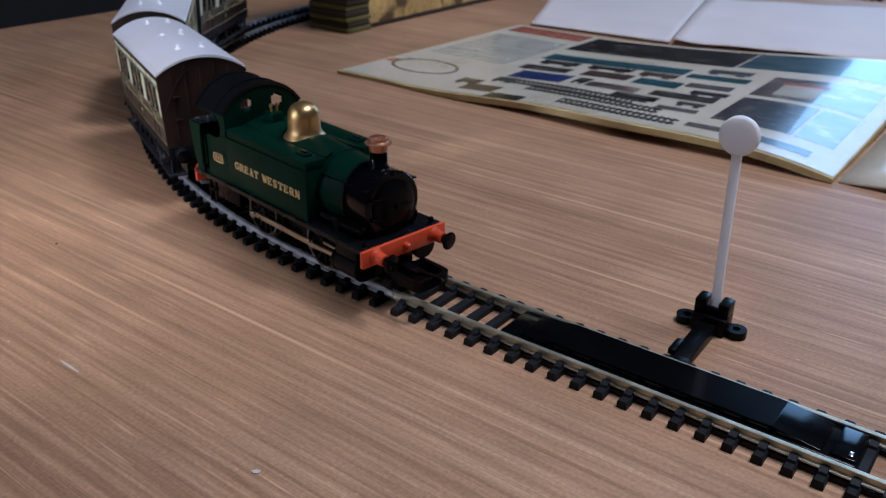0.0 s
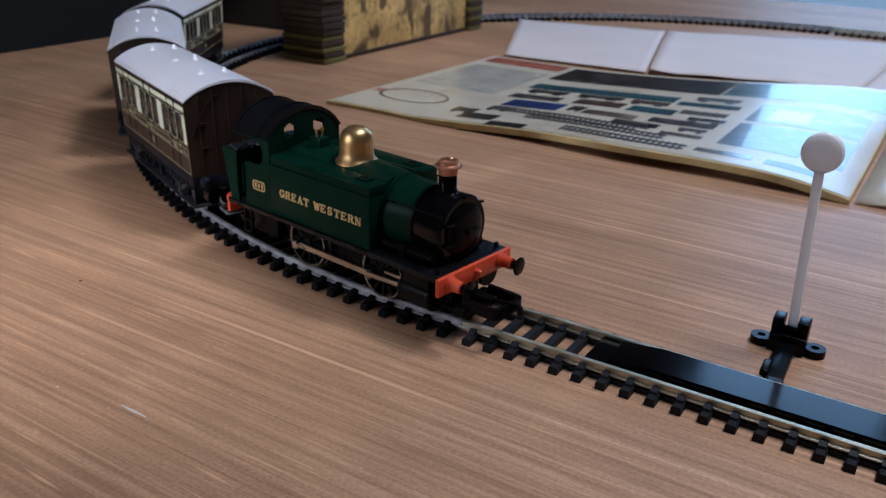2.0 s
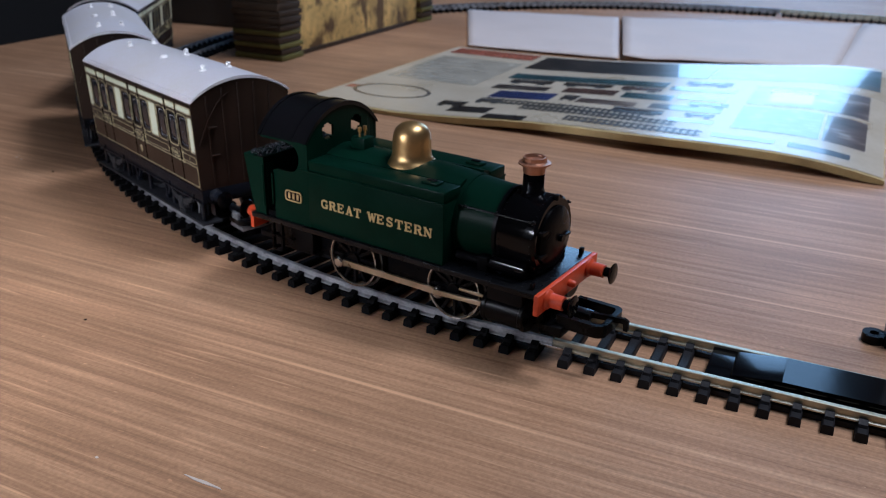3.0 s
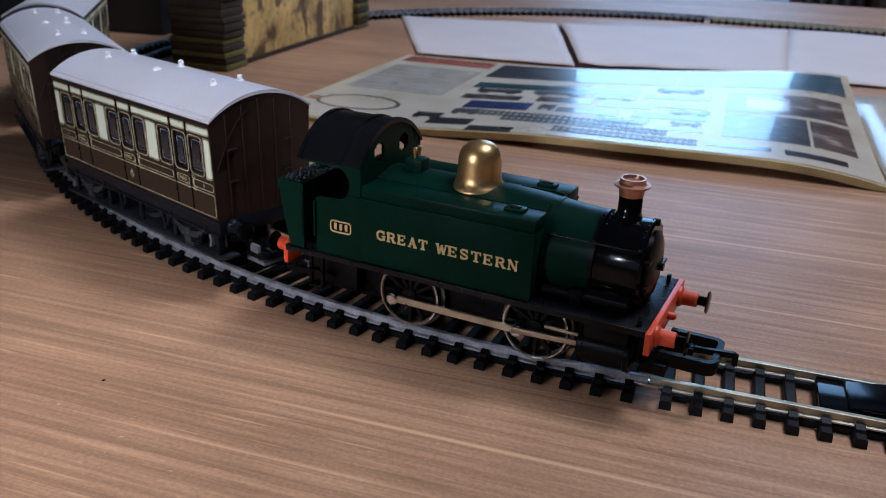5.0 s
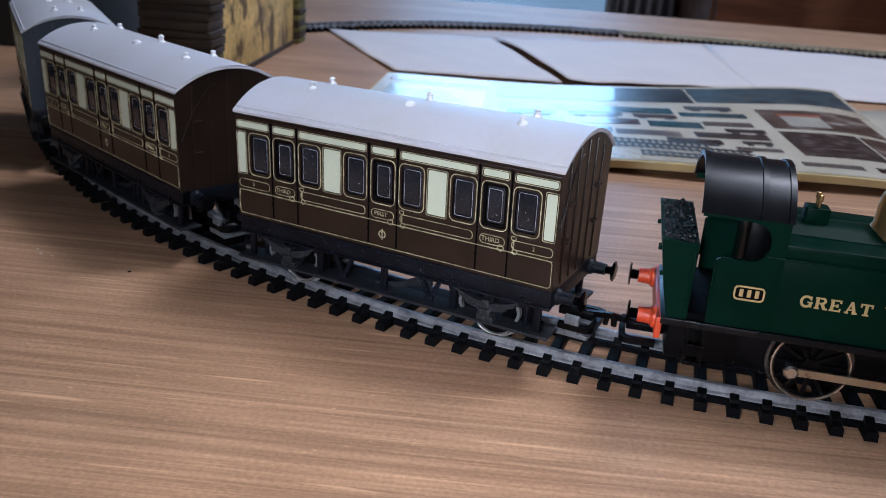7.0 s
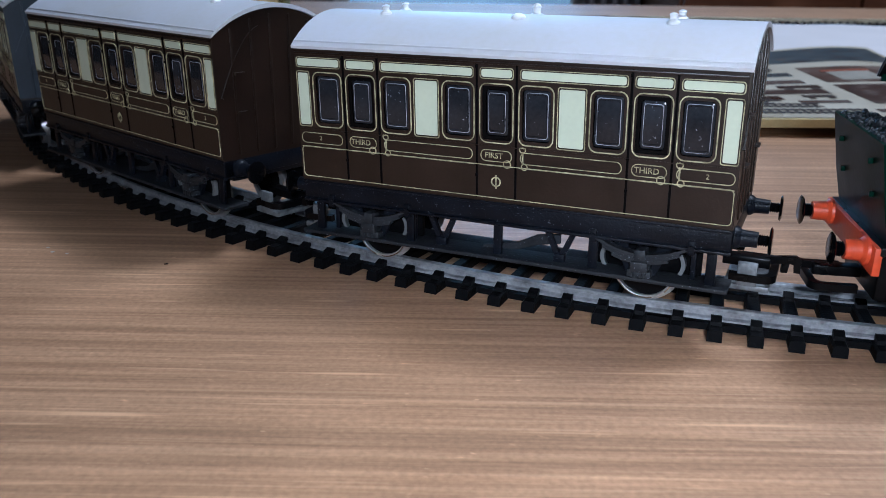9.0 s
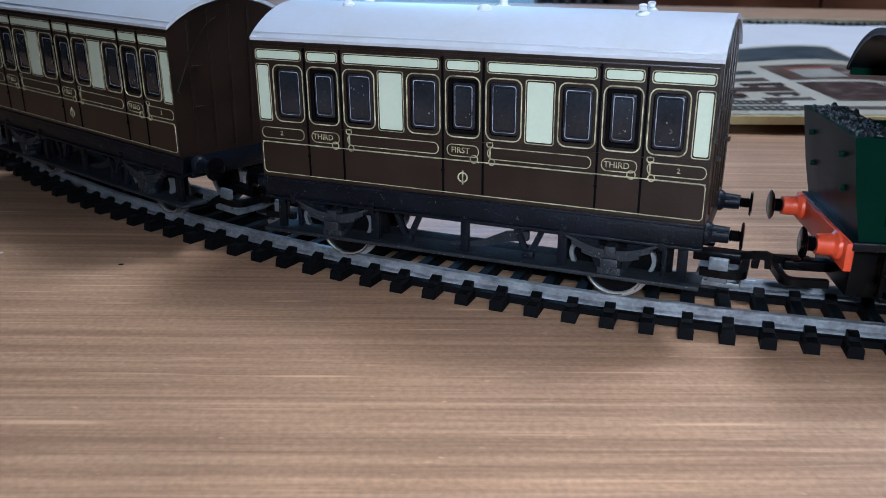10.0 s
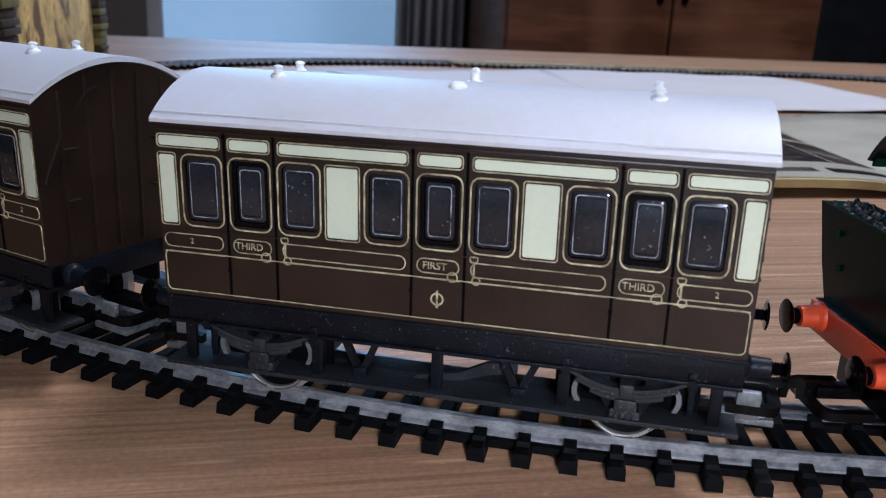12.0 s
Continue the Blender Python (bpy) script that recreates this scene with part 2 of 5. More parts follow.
LINING_GOLD = surface("lining_gold_paint", (0.56, 0.53, 0.33), 0.40, 0.1, 0.3, 1700, 420, 0.05, grime=(0.13, 0.11, 0.06))
STEEL = surface("bright_steel", (0.55, 0.54, 0.52), 0.25, 1.0, 0.15, 900, 150, 0.05)
TYRE_METAL = surface("dull_tyre_metal", (0.10, 0.098, 0.095), 0.30, 1.0, 0.4, 900, 220, 0.1, grime=(0.03, 0.03, 0.03))
WHEEL_BRIGHT = surface("bright_wheel_rim", (0.42, 0.42, 0.43), 0.35, 0.7, 0.1, 900, 220, 0.05)
ROD_METAL = surface("rod_metal", (0.42, 0.37, 0.28), 0.32, 0.95, 0.15, 900, 150, 0.05)
COAL = surface("coal", (0.009, 0.010, 0.013), 0.55, 0, 0.5, 700, 200, 0.8)
COACH_BROWN = surface("coach_brown_paint", (0.0150, 0.0078, 0.0050), 0.36, 0, 0.35, 1500, 120, 0.16, coat=0.0, grime=(0.0074, 0.0046, 0.0034), spec=0.5)
COACH_CREAM = surface("coach_cream_paint", (0.60, 0.65, 0.50), 0.40, 0, 0.06, 1200, 90, 0.05)
# dust specks and a greyed base, both also standing in for reflections
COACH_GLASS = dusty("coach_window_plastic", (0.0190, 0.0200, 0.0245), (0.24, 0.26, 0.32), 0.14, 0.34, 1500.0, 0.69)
# pale patchy colour that paints the glints on the pane bevels
PANE_GLINT = surface("painted_pane_glint", (0.30, 0.31, 0.36), 0.15, 0, 0.9, 1100, 330, 0.1, grime=(0.012, 0.013, 0.018))
BRAKE_GREY = surface("pale_brake_shoe_plastic", (0.11, 0.115, 0.12), 0.5, 0, 0.2, 900, 200, 0.2)
PAPER_WHITE = surface("white_paper", (0.60, 0.55, 0.54), 0.7, 0, 0.05, 400, 18, 0.15)
PAPER_CREAM = surface("catalogue_paper", (0.54, 0.50, 0.41), 0.30, 0, 0.09, 300, 22, 0.08, coat=0.2, grime=(0.45, 0.40, 0.30), rough_vary=0.10)
PAPER_EDGE = surface("catalogue_page_edges", (0.50, 0.39, 0.18), 0.7, 0, 0.25, 1500, 60, 0.4)
INK_BLACK = surface("ink_black", (0.014, 0.013, 0.013), 0.30, 0, 0.4, 260, 60, 0.04, coat=0.45)
INK_GREY = surface("ink_grey", (0.10, 0.095, 0.09), 0.22, 0, 0.4, 500, 70, 0.04, coat=0.5)
INK_BLUE = surface("ink_blue", (0.020, 0.038, 0.13), 0.22, 0, 0.35, 300, 60, 0.04, coat=0.5)
INK_TEAL = surface("ink_teal", (0.022, 0.075, 0.095), 0.22, 0, 0.35, 300, 60, 0.04, coat=0.5)
INK_BROWN = surface("ink_brown", (0.075, 0.045, 0.038), 0.22, 0, 0.4, 300, 60, 0.04, coat=0.5)
INK_RED = surface("ink_red", (0.36, 0.12, 0.08), 0.25, 0, 0.15, 300, 60, 0.04, coat=0.5)
INK_FAINT = surface("ink_faint_grey", (0.36, 0.355, 0.32), 0.3, 0, 0.15, 300, 60, 0.04, coat=0.1)
INK_SOFT = surface("ink_soft_black", (0.035, 0.034, 0.032), 0.42, 0, 0.4, 300, 60, 0.04, coat=0.35)
INK_PALE = surface("ink_pale_grey", (0.44, 0.43, 0.37), 0.22, 0, 0.12, 300, 60, 0.04, coat=0.5)


def blotched_print(name, ground, blot, seed):
    """Printed card: soft dark upright blotches over an uneven ground colour."""
    m = surface(name, ground, 0.6, 0, 0.4, 260, 40, 0.1)
    nodes, links = m.node_tree.nodes, m.node_tree.links
    bsdf = nodes["Principled BSDF"]
    last = bsdf.inputs["Base Color"].links[0].from_socket
    coord = nodes.new("ShaderNodeTexCoord")
    for scale, lo, hi, most in (((30, 58, 40), 0.53, 0.62, 0.88), ((90, 190, 150), 0.56, 0.70, 0.6)):
        mp = nodes.new("ShaderNodeMapping")
        mp.inputs["Scale"].default_value = scale
        mp.inputs["Location"].default_value = (seed, 0, seed * 0.37)
        links.new(coord.outputs["Object"], mp.inputs["Vector"])
        n = nodes.new("ShaderNodeTexNoise")
        n.inputs["Scale"].default_value, n.inputs["Detail"].default_value = 1.0, 3
        links.new(mp.outputs[0], n.inputs["Vector"])
        span = nodes.new("ShaderNodeMapRange")
        span.inputs["From Min"].default_value, span.inputs["From Max"].default_value, span.inputs["To Max"].default_value = lo, hi, most
        links.new(n.outputs["Fac"], span.inputs["Value"])
        mix = nodes.new("ShaderNodeMix")
        mix.data_type = "RGBA"
        links.new(span.outputs[0], mix.inputs["Factor"])
        links.new(last, mix.inputs["A"])
        mix.inputs["B"].default_value = (*blot, 1)
        last = mix.outputs["Result"]
    links.new(last, bsdf.inputs["Base Color"])
    return m


def photo_print(name, tones, seed, scale=70.0):
    """Glossy printed picture: soft patches of several tones, darker to lighter."""
    m, nodes, links, bsdf = shader(name)
    coord = nodes.new("ShaderNodeTexCoord")
    last = None
    for k, (size, weight) in enumerate(((scale, 0.7), (scale * 3.4, 0.3))):
        mp = nodes.new("ShaderNodeMapping")
        mp.inputs["Location"].default_value = (seed + k, seed * 0.6, 0)
        mp.inputs["Scale"].default_value = (size * 0.7, size * 1.5, 1.0)
        links.new(coord.outputs["Object"], mp.inputs["Vector"])
        n = nodes.new("ShaderNodeTexNoise")
        n.inputs["Scale"].default_value, n.inputs["Detail"].default_value = 1.0, 4
        links.new(mp.outputs[0], n.inputs["Vector"])
        span = nodes.new("ShaderNodeMapRange")
        span.inputs["From Min"].default_value, span.inputs["From Max"].default_value, span.inputs["To Max"].default_value = 0.28, 0.72, weight
        links.new(n.outputs["Fac"], span.inputs["Value"])
        if last is None:
            last = span.outputs[0]
        else:
            plus = nodes.new("ShaderNodeMath")
            links.new(last, plus.inputs[0])
            links.new(span.outputs[0], plus.inputs[1])
            last = plus.outputs[0]
    ramp = nodes.new("ShaderNodeValToRGB")
    e = ramp.color_ramp.elements
    e[0].position, e[0].color = 0.20, (*tones[0], 1)
    e[1].position, e[1].color = 0.85, (*tones[-1], 1)
    for i, tone in enumerate(tones[1:-1]):
        e.new(0.20 + 0.65 * (i + 1) / (len(tones) - 1)).color = (*tone, 1)
    links.new(last, ramp.inputs[0])
    links.new(ramp.outputs[0], bsdf.inputs["Base Color"])
    bsdf.inputs["Roughness"].default_value = 0.28
    bsdf.inputs["Coat Weight"].default_value = 0.5
    return m


PHOTO_NIGHT = photo_print("photo_dark_print", ((0.008, 0.008, 0.009), (0.014, 0.013, 0.013), (0.030, 0.028, 0.027), (0.16, 0.15, 0.14)), 2.1)
PHOTO_SEA = photo_print("photo_teal_print", ((0.018, 0.034, 0.045), (0.028, 0.070, 0.090), (0.05, 0.10, 0.12), (0.10, 0.09, 0.08)), 4.7)
PHOTO_STATION = photo_print("photo_brown_print", ((0.045, 0.032, 0.028), (0.085, 0.062, 0.052), (0.13, 0.10, 0.085), (0.40, 0.36, 0.31)), 7.9, 55.0)
PHOTO_MODEL = photo_print("photo_rolling_stock_print", ((0.012, 0.012, 0.013), (0.026, 0.023, 0.023), (0.06, 0.052, 0.05), (0.20, 0.18, 0.16)), 11.3, 160.0)
CARD_YELLOW = blotched_print("printed_yellow_card", (0.64, 0.47, 0.18), (0.085, 0.052, 0.035), 1.3)
CARD_BRICK = surface("printed_brick_card", (0.034, 0.020, 0.010), 0.7, 0, 0.45, 300, 60, 0.3)
CARD_GREEN = surface("printed_mossy_brick_card", (0.105, 0.095, 0.022), 0.7, 0, 0.45, 300, 60, 0.3)
BLACK_CARD = surface("black_card", (0.012, 0.014, 0.017), 0.5, 0, 0.3, 300, 20, 0.1)
FLECK_WHITE = surface("white_paint_fleck", (0.56, 0.50, 0.45), 0.7, 0, 0.1, 900, 200, 0.2)

# ---- shared builders (dimensions in millimetres) ----
MM = 0.001


def mesh_object(name, bm, material, smooth=False):
    bmesh.ops.recalc_face_normals(bm, faces=bm.faces)
    data = bpy.data.meshes.new(name)
    bm.to_mesh(data)
    bm.free()
    for p in data.polygons:
        p.use_smooth = True
    if not smooth:
        data.set_sharp_from_angle(angle=radians(34))
    if material:
        data.materials.append(material)
    return new(name, data)


def part(name, bm, material, parent, label="", smooth=False):
    ob = mesh_object(name, bm, material, smooth)
    ob.parent = parent
    return tagged(ob, label)


def thing(name, m, label, category, group="", kind=""):
    ob = new(name)
    ob.empty_display_size = 0.01
    ob.matrix_basis = m
    return tagged(ob, label, category, group, kind)


def box(bm, x0, x1, y0, y1, z0, z1, bevel=0.0, m=None):
    """A box in mm, with bevelled edges."""
    s = bmesh.new()
    r = bmesh.ops.create_cube(s, size=1)
    bmesh.ops.scale(s, vec=((x1 - x0) * MM, (y1 - y0) * MM, (z1 - z0) * MM), verts=s.verts)
    bmesh.ops.translate(s, vec=((x0 + x1) / 2 * MM, (y0 + y1) / 2 * MM, (z0 + z1) / 2 * MM), verts=s.verts)
    if bevel:
        bmesh.ops.bevel(s, geom=s.edges, offset=bevel * MM, segments=2, affect="EDGES", profile=0.5)
    join(bm, s, m)
    return bm


def join(bm, s, m=None):
    if m is not None:
        bmesh.ops.transform(s, matrix=m, verts=s.verts)
    data = bpy.data.meshes.new("tmp")
    s.to_mesh(data)
    s.free()
    bm.from_mesh(data)
    bpy.data.meshes.remove(data)


def lathe(bm, profile, center, axis="z", seg=28, loop=False):
    """A turned shape: profile of (radius, along) in mm, from center along an axis."""
    rings = []
    for r, h in profile:
        ring = []
        for i in range(seg):
            a = 2 * math.pi * i / seg
            u, v = r * math.cos(a), r * math.sin(a)
            p = {"z": (u, v, h), "x": (h, u, v), "y": (u, h, v)}[axis]
            ring.append(bm.verts.new([(p[k] + center[k]) * MM for k in range(3)]))
        rings.append(ring)
    for a, b in zip(rings, rings[1:]):
        for i in range(seg):
            bm.faces.new((a[i], a[(i + 1) % seg], b[(i + 1) % seg], b[i]))
    if loop:
        a, b = rings[-1], rings[0]
        for i in range(seg):
            bm.faces.new((a[i], a[(i + 1) % seg], b[(i + 1) % seg], b[i]))
    else:
        bm.faces.new(rings[0])
        bm.faces.new(rings[-1])
    return bm


def prism(bm, outline, lo, hi, axis="x"):
    """Extrude a closed outline (mm, in the plane across the axis) from lo to hi."""
    def at(p, h):
        q = {"x": (h, p[0], p[1]), "y": (p[0], h, p[1]), "z": (p[0], p[1], h)}[axis]
        return [c * MM for c in q]
    a = [bm.verts.new(at(p, lo)) for p in outline]
    b = [bm.verts.new(at(p, hi)) for p in outline]
    bm.faces.new(a)
    bm.faces.new(b)
    for i in range(len(outline)):
        j = (i + 1) % len(outline)
        bm.faces.new((a[i], a[j], b[j], b[i]))
    return bm


def rounded(x0, x1, z0, z1, r, n=4):
    pts = []
    r = min(r, (x1 - x0) / 2 - 0.01, (z1 - z0) / 2 - 0.01)
    for cx, cz, a0 in ((x1 - r, z1 - r, 0), (x0 + r, z1 - r, 90), (x0 + r, z0 + r, 180), (x1 - r, z0 + r, 270)):
        for i in range(n + 1):
            a = radians(a0 + 90 * i / n)
            pts.append((cx + r * math.cos(a), cz + r * math.sin(a)))
    return pts


def plate(bm, x0, x1, z0, z1, r, y0, y1):
    return prism(bm, rounded(x0, x1, z0, z1, r), y0, y1, "y")


def ring(bm, outer, inner, y0, y1):
    """A closed band between two outlines of as many points, standing from y0 to y1."""
    n = len(outer)
    vs = [[bm.verts.new((p[0] * MM, y * MM, p[1] * MM)) for p in o] for o in (outer, inner) for y in (y0, y1)]
    o0, o1, i0, i1 = vs
    for i in range(n):
        j = (i + 1) % n
        bm.faces.new((o0[i], o0[j], o1[j], o1[i]))
        bm.faces.new((i0[i], i0[j], i1[j], i1[i]))
        bm.faces.new((o0[i], o0[j], i0[j], i0[i]))
        bm.faces.new((o1[i], o1[j], i1[j], i1[i]))
    return bm


def band(bm, x0, x1, z0, z1, r, w, y0, y1):
    return ring(bm, rounded(x0, x1, z0, z1, r), rounded(x0 + w, x1 - w, z0 + w, z1 - w, max(0.05, r - w)), y0, y1)


def writing(text, height, material, parent, m, name="lettering", depth=0.00012, width=1.0, bold=0.0, spacing=1.0):
    curve = bpy.data.curves.new(name, "FONT")
    curve.body, curve.size, curve.extrude, curve.offset = text, height, depth, bold
    curve.space_character = spacing
    curve.align_x, curve.align_y = "CENTER", "CENTER"
    curve.resolution_u = 3
    tmp = bpy.data.objects.new("tmp_text", curve)
    scene.collection.objects.link(tmp)
    data = bpy.data.meshes.new_from_object(tmp.evaluated_get(bpy.context.evaluated_depsgraph_get()))
    bpy.data.objects.remove(tmp)
    data.transform(Matrix.Diagonal((width, 1, 1, 1)))
    data.materials.clear()
    data.materials.append(material)
    ob = new(name, data)
    ob.parent, ob.matrix_basis = parent, m
    return ob


# ---- room ----
X0, X1, Y0, Y1, ZF, ZC = -1.9, 2.6, -2.2, 2.25, -0.75, 1.65


def slab(name, x0, x1, y0, y1, z0, z1, material, label, category):
    ob = mesh_object(name, box(bmesh.new(), x0 * 1000, x1 * 1000, y0 * 1000, y1 * 1000, z0 * 1000, z1 * 1000), material)
    return tagged(ob, label, category, kind="structure")


slab("floor", X0, X1, Y0, Y1, ZF - 0.05, ZF, CARPET, "dark brown carpeted floor of the room", "floor")
slab("ceiling", X0, X1, Y0, Y1, ZC, ZC + 0.05, CEILING_PAINT, "plain off-white painted ceiling", "ceiling")
slab("wall_west", X0 - 0.1, X0, Y0, Y1, ZF, ZC, UNLIT_WALL, "side wall coloured near black to look unlit", "wall")
slab("wall_east", X1, X1 + 0.1, Y0, Y1, ZF, ZC, WALL_PAINT, "plain warm beige side wall", "wall")


def wall_with_opening(name, y0, y1, wx0, wx1, wz0, wz1, material, label):
    bm = bmesh.new()
    k = 1000
    box(bm, X0 * k, wx0 * k, y0 * k, y1 * k, ZF * k, ZC * k)
    box(bm, wx1 * k, X1 * k, y0 * k, y1 * k, ZF * k, ZC * k)
    box(bm, wx0 * k, wx1 * k, y0 * k, y1 * k, ZF * k, wz0 * k)
    box(bm, wx0 * k, wx1 * k, y0 * k, y1 * k, wz1 * k, ZC * k)
    return tagged(mesh_object(name, bm, material), label, "wall", kind="structure")


def window(name, y, wx0, wx1, wz0, wz1, label):
    k = 1000
    ob = thing(name, pose(0, y, 0), label, "window", kind="structure")
    bm = bmesh.new()
    t = 35
    box(bm, wx0 * k, wx1 * k, -30, 30, wz0 * k, wz0 * k + t, 2)
    box(bm, wx0 * k, wx1 * k, -30, 30, wz1 * k - t, wz1 * k, 2)
    box(bm, wx0 * k, wx0 * k + t, -30, 30, wz0 * k + t, wz1 * k - t, 2)
    box(bm, wx1 * k - t, wx1 * k, -30, 30, wz0 * k + t, wz1 * k - t, 2)
    part("window_frame", bm, FRAME_PAINT, ob)
    pane = part("pane", box(bmesh.new(), wx0 * k + t, wx1 * k - t, 4, 8, wz0 * k + t, wz1 * k - t), PANE_GLASS, ob)
    pane.visible_shadow = False
    return ob


wall_with_opening("wall_north", Y1, Y1 + 0.1, -0.49, 0.19, -0.25, 1.52, WALL_PAINT, "warm beige wall with a daylit window")
window("window_1", Y1 + 0.05, -0.49, 0.19, -0.25, 1.52, "tall window with pale blue daylight behind it")
wall_with_opening("wall_south", Y0 - 0.1, Y0, -1.85, -0.35, 0.02, 0.92, WALL_PAINT, "warm beige wall with a window")
window("window_2", Y0 - 0.05, -1.85, -0.35, 0.02, 0.92, "plain window letting in soft daylight")
for nm, yy in (("backdrop_north", 3.2), ("backdrop_south", -3.2)):
    bm = bmesh.new()
    bmesh.ops.create_grid(bm, x_segments=1, y_segments=1, size=1.6, matrix=pose(0, yy, 0.3, 90))
    tagged(mesh_object(nm, bm, SKY_GLOW), "pale blue daylight sky outside the window", "sky", kind="structure")


def pleated(name, x0, x1, y, z0, z1, material, label, waves):
    bm = bmesh.new()
    n = waves * 8
    front = [bm.verts.new((x0 + (x1 - x0) * i / n, y + 0.012 * math.sin(2 * math.pi * waves * i / n) + 0.004 * math.sin(9.1 * i / n), z)) for z in (z0, z1) for i in range(n + 1)]
    for i in range(n):
        bm.faces.new((front[i], front[i + 1], front[n + 2 + i], front[n + 1 + i]))
    ob = mesh_object(name, bm, material, True)
    mod = ob.modifiers.new("thickness", "SOLIDIFY")
    mod.thickness = 0.003
    return tagged(ob, label, "curtain")


pleated("curtain", 0.17, 0.32, Y1 - 0.05, -0.7, 1.58, CURTAIN_CLOTH, "dull grey curtain drawn aside at the window", 5)


def cabinet(m, w, d, h, label):
    ob = thing("wooden_cabinet", m, label, "cabinet")
    part("body", box(bmesh.new(), 0, w, 0, d, 0, h, 4), CABINET_WOOD, ob)
    for i in range(2):
        door = part("door", box(bmesh.new(), w / 2 * i + 8, w / 2 * (i + 1) - 8, -18, -1, 60, h - 40, 3), CABINET_WOOD, ob)
        lathe_bm = lathe(bmesh.new(), [(6, -30), (9, -26), (7, -20), (7, -18)], (w / 2 + (-30 if i == 0 else 30), 0, h * 0.55), "y", 16)
        part("handle", lathe_bm, BLACK_SATIN, door)
    return ob


cabinet(pose(0.33, Y1 - 0.42, ZF), 780, 400, 1500, "brown wooden cabinet standing against the wall")


# made-up shelf unit; its black back stands in for a dark opening
def dark_bookcase(m, w, d, h):
    ob = thing("dark_bookcase", m, "wooden shelf unit with black back, added for a dark opening", "bookcase")
    part("side_panel", box(bmesh.new(), 0, 22, 0, d, 0, h, 2), CABINET_WOOD, ob)
    part("side_panel", box(bmesh.new(), w - 22, w, 0, d, 0, h, 2), CABINET_WOOD, ob)
    part("back", box(bmesh.new(), 22, w - 22, d - 10, d - 2, 0, h), BLACK_CARD, ob)
    for z in (40, 420, 1160, h - 22):
        part("shelf", box(bmesh.new(), 22, w - 22, 0, d - 10, z, z + 20, 1), CABINET_WOOD, ob)
    return ob


dark_bookcase(pose(1.13, Y1 - 0.36, ZF), 640, 330, 1500)

# ---- table ----
table = thing("wooden_table", pose(0, 0, 0), "brown wood-veneer table with straight grain and fine scratches", "table")
part("tabletop", box(bmesh.new(), -505, 1500, -620, 1000, -28, 0, 3), TABLE_WOOD, table)
for a, b in ((-440, -560), (1380, -560), (-440, 880), (1380, 880)):
    part("leg", prism(bmesh.new(), rounded(a, a + 60, b, b + 60, 6), -750, -28, "z"), TABLE_WOOD, table)
for x0, x1, y0, y1 in ((-440, 1440, -550, -530), (-440, 1440, 910, 930), (-430, -410, -530, 910), (1410, 1430, -530, 910)):
    part("apron", box(bmesh.new(), x0, x1, y0, y1, -110, -28, 1), TABLE_WOOD, table)

# ---- railway track ----
R, LEN = 0.371, 0.336
ARC = math.pi * R
LOOP = 2 * (LEN + ARC)


def along(s, side=0.0):
    """Place and heading on the oval at s metres from the joint, side metres to the inside."""
    s = s % LOOP
    if s < LEN:
        return s, side, 0.0
    if s < LEN + ARC:
        a = (s - LEN) / R
        return LEN + (R - side) * math.sin(a), R - (R - side) * math.cos(a), a
    if s < 2 * LEN + ARC:
        return LEN - (s - LEN - ARC), 2 * R - side, math.pi
    a = (s - 2 * LEN - ARC) / R
    return -(R - side) * math.sin(a), R + (R - side) * math.cos(a), math.pi + a


def sweep(s0, s1, profile, step=0.006):
    """A closed profile of (side, height) mm carried along the oval."""
    n = max(1, int(round((s1 - s0) / step)))
    bm = bmesh.new()
    rings = []
    for i in range(n + 1):
        s = s0 + (s1 - s0) * i / n
        ringv = []
        for lat, z in profile:
            x, y, _ = along(s, lat * MM)
            ringv.append(bm.verts.new((x, y, z * MM)))
        rings.append(ringv)
    k = len(profile)
    for a, b in zip(rings, rings[1:]):
        for i in range(k):
            bm.faces.new((a[i], a[(i + 1) % k], b[(i + 1) % k], b[i]))
    bm.faces.new(rings[0])
    bm.faces.new(rings[-1])
    return bm


def rail_profile(c):
    return [(c - 1.1, 2.4), (c + 1.1, 2.4), (c + 1.1, 2.8), (c + 0.4, 3.2), (c + 0.4, 4.1), (c + 0.75, 4.35), (c + 0.75, 4.9), (c + 0.55, 5.05),
            (c - 0.55, 5.05), (c - 0.75, 4.9), (c - 0.75, 4.35), (c - 0.4, 4.1), (c - 0.4, 3.2), (c - 1.1, 2.8)]


def sleeper_mesh(name, material):
    bm = bmesh.new()
    outline = [(-1.45, 0), (1.45, 0), (1.4, 1.9), (1.0, 2.35), (-1.0, 2.35), (-1.4, 1.9)]
    s = bmesh.new()
    prism(s, outline, -14.8, 14.8, "y")
    for v in s.verts:
        if v.co.z > 1.5 * MM:
            v.co.y *= 0.985
    join(bm, s)
    for c in (-8.9, 8.9):
        for side in (-1, 1):
            # a chair: a wedge that falls away from the rail
            prism(bm, [(c + side * 0.9, 2.2), (c + side * 3.3, 2.2), (c + side * 2.9, 3.1), (c + side * 1.4, 3.7), (c + side * 0.9, 3.7)], -1.05, 1.05, "x")
    bmesh.ops.recalc_face_normals(bm, faces=bm.faces)
    data = bpy.data.meshes.new(name)
    bm.to_mesh(data)
    bm.free()
    data.materials.append(material)
    return data


SLEEPER_BLACK_MESH = sleeper_mesh("sleeper_black", SLEEPER_PLASTIC)
SLEEPER_GREY_MESH = sleeper_mesh("sleeper_grey", SLEEPER_GREY)


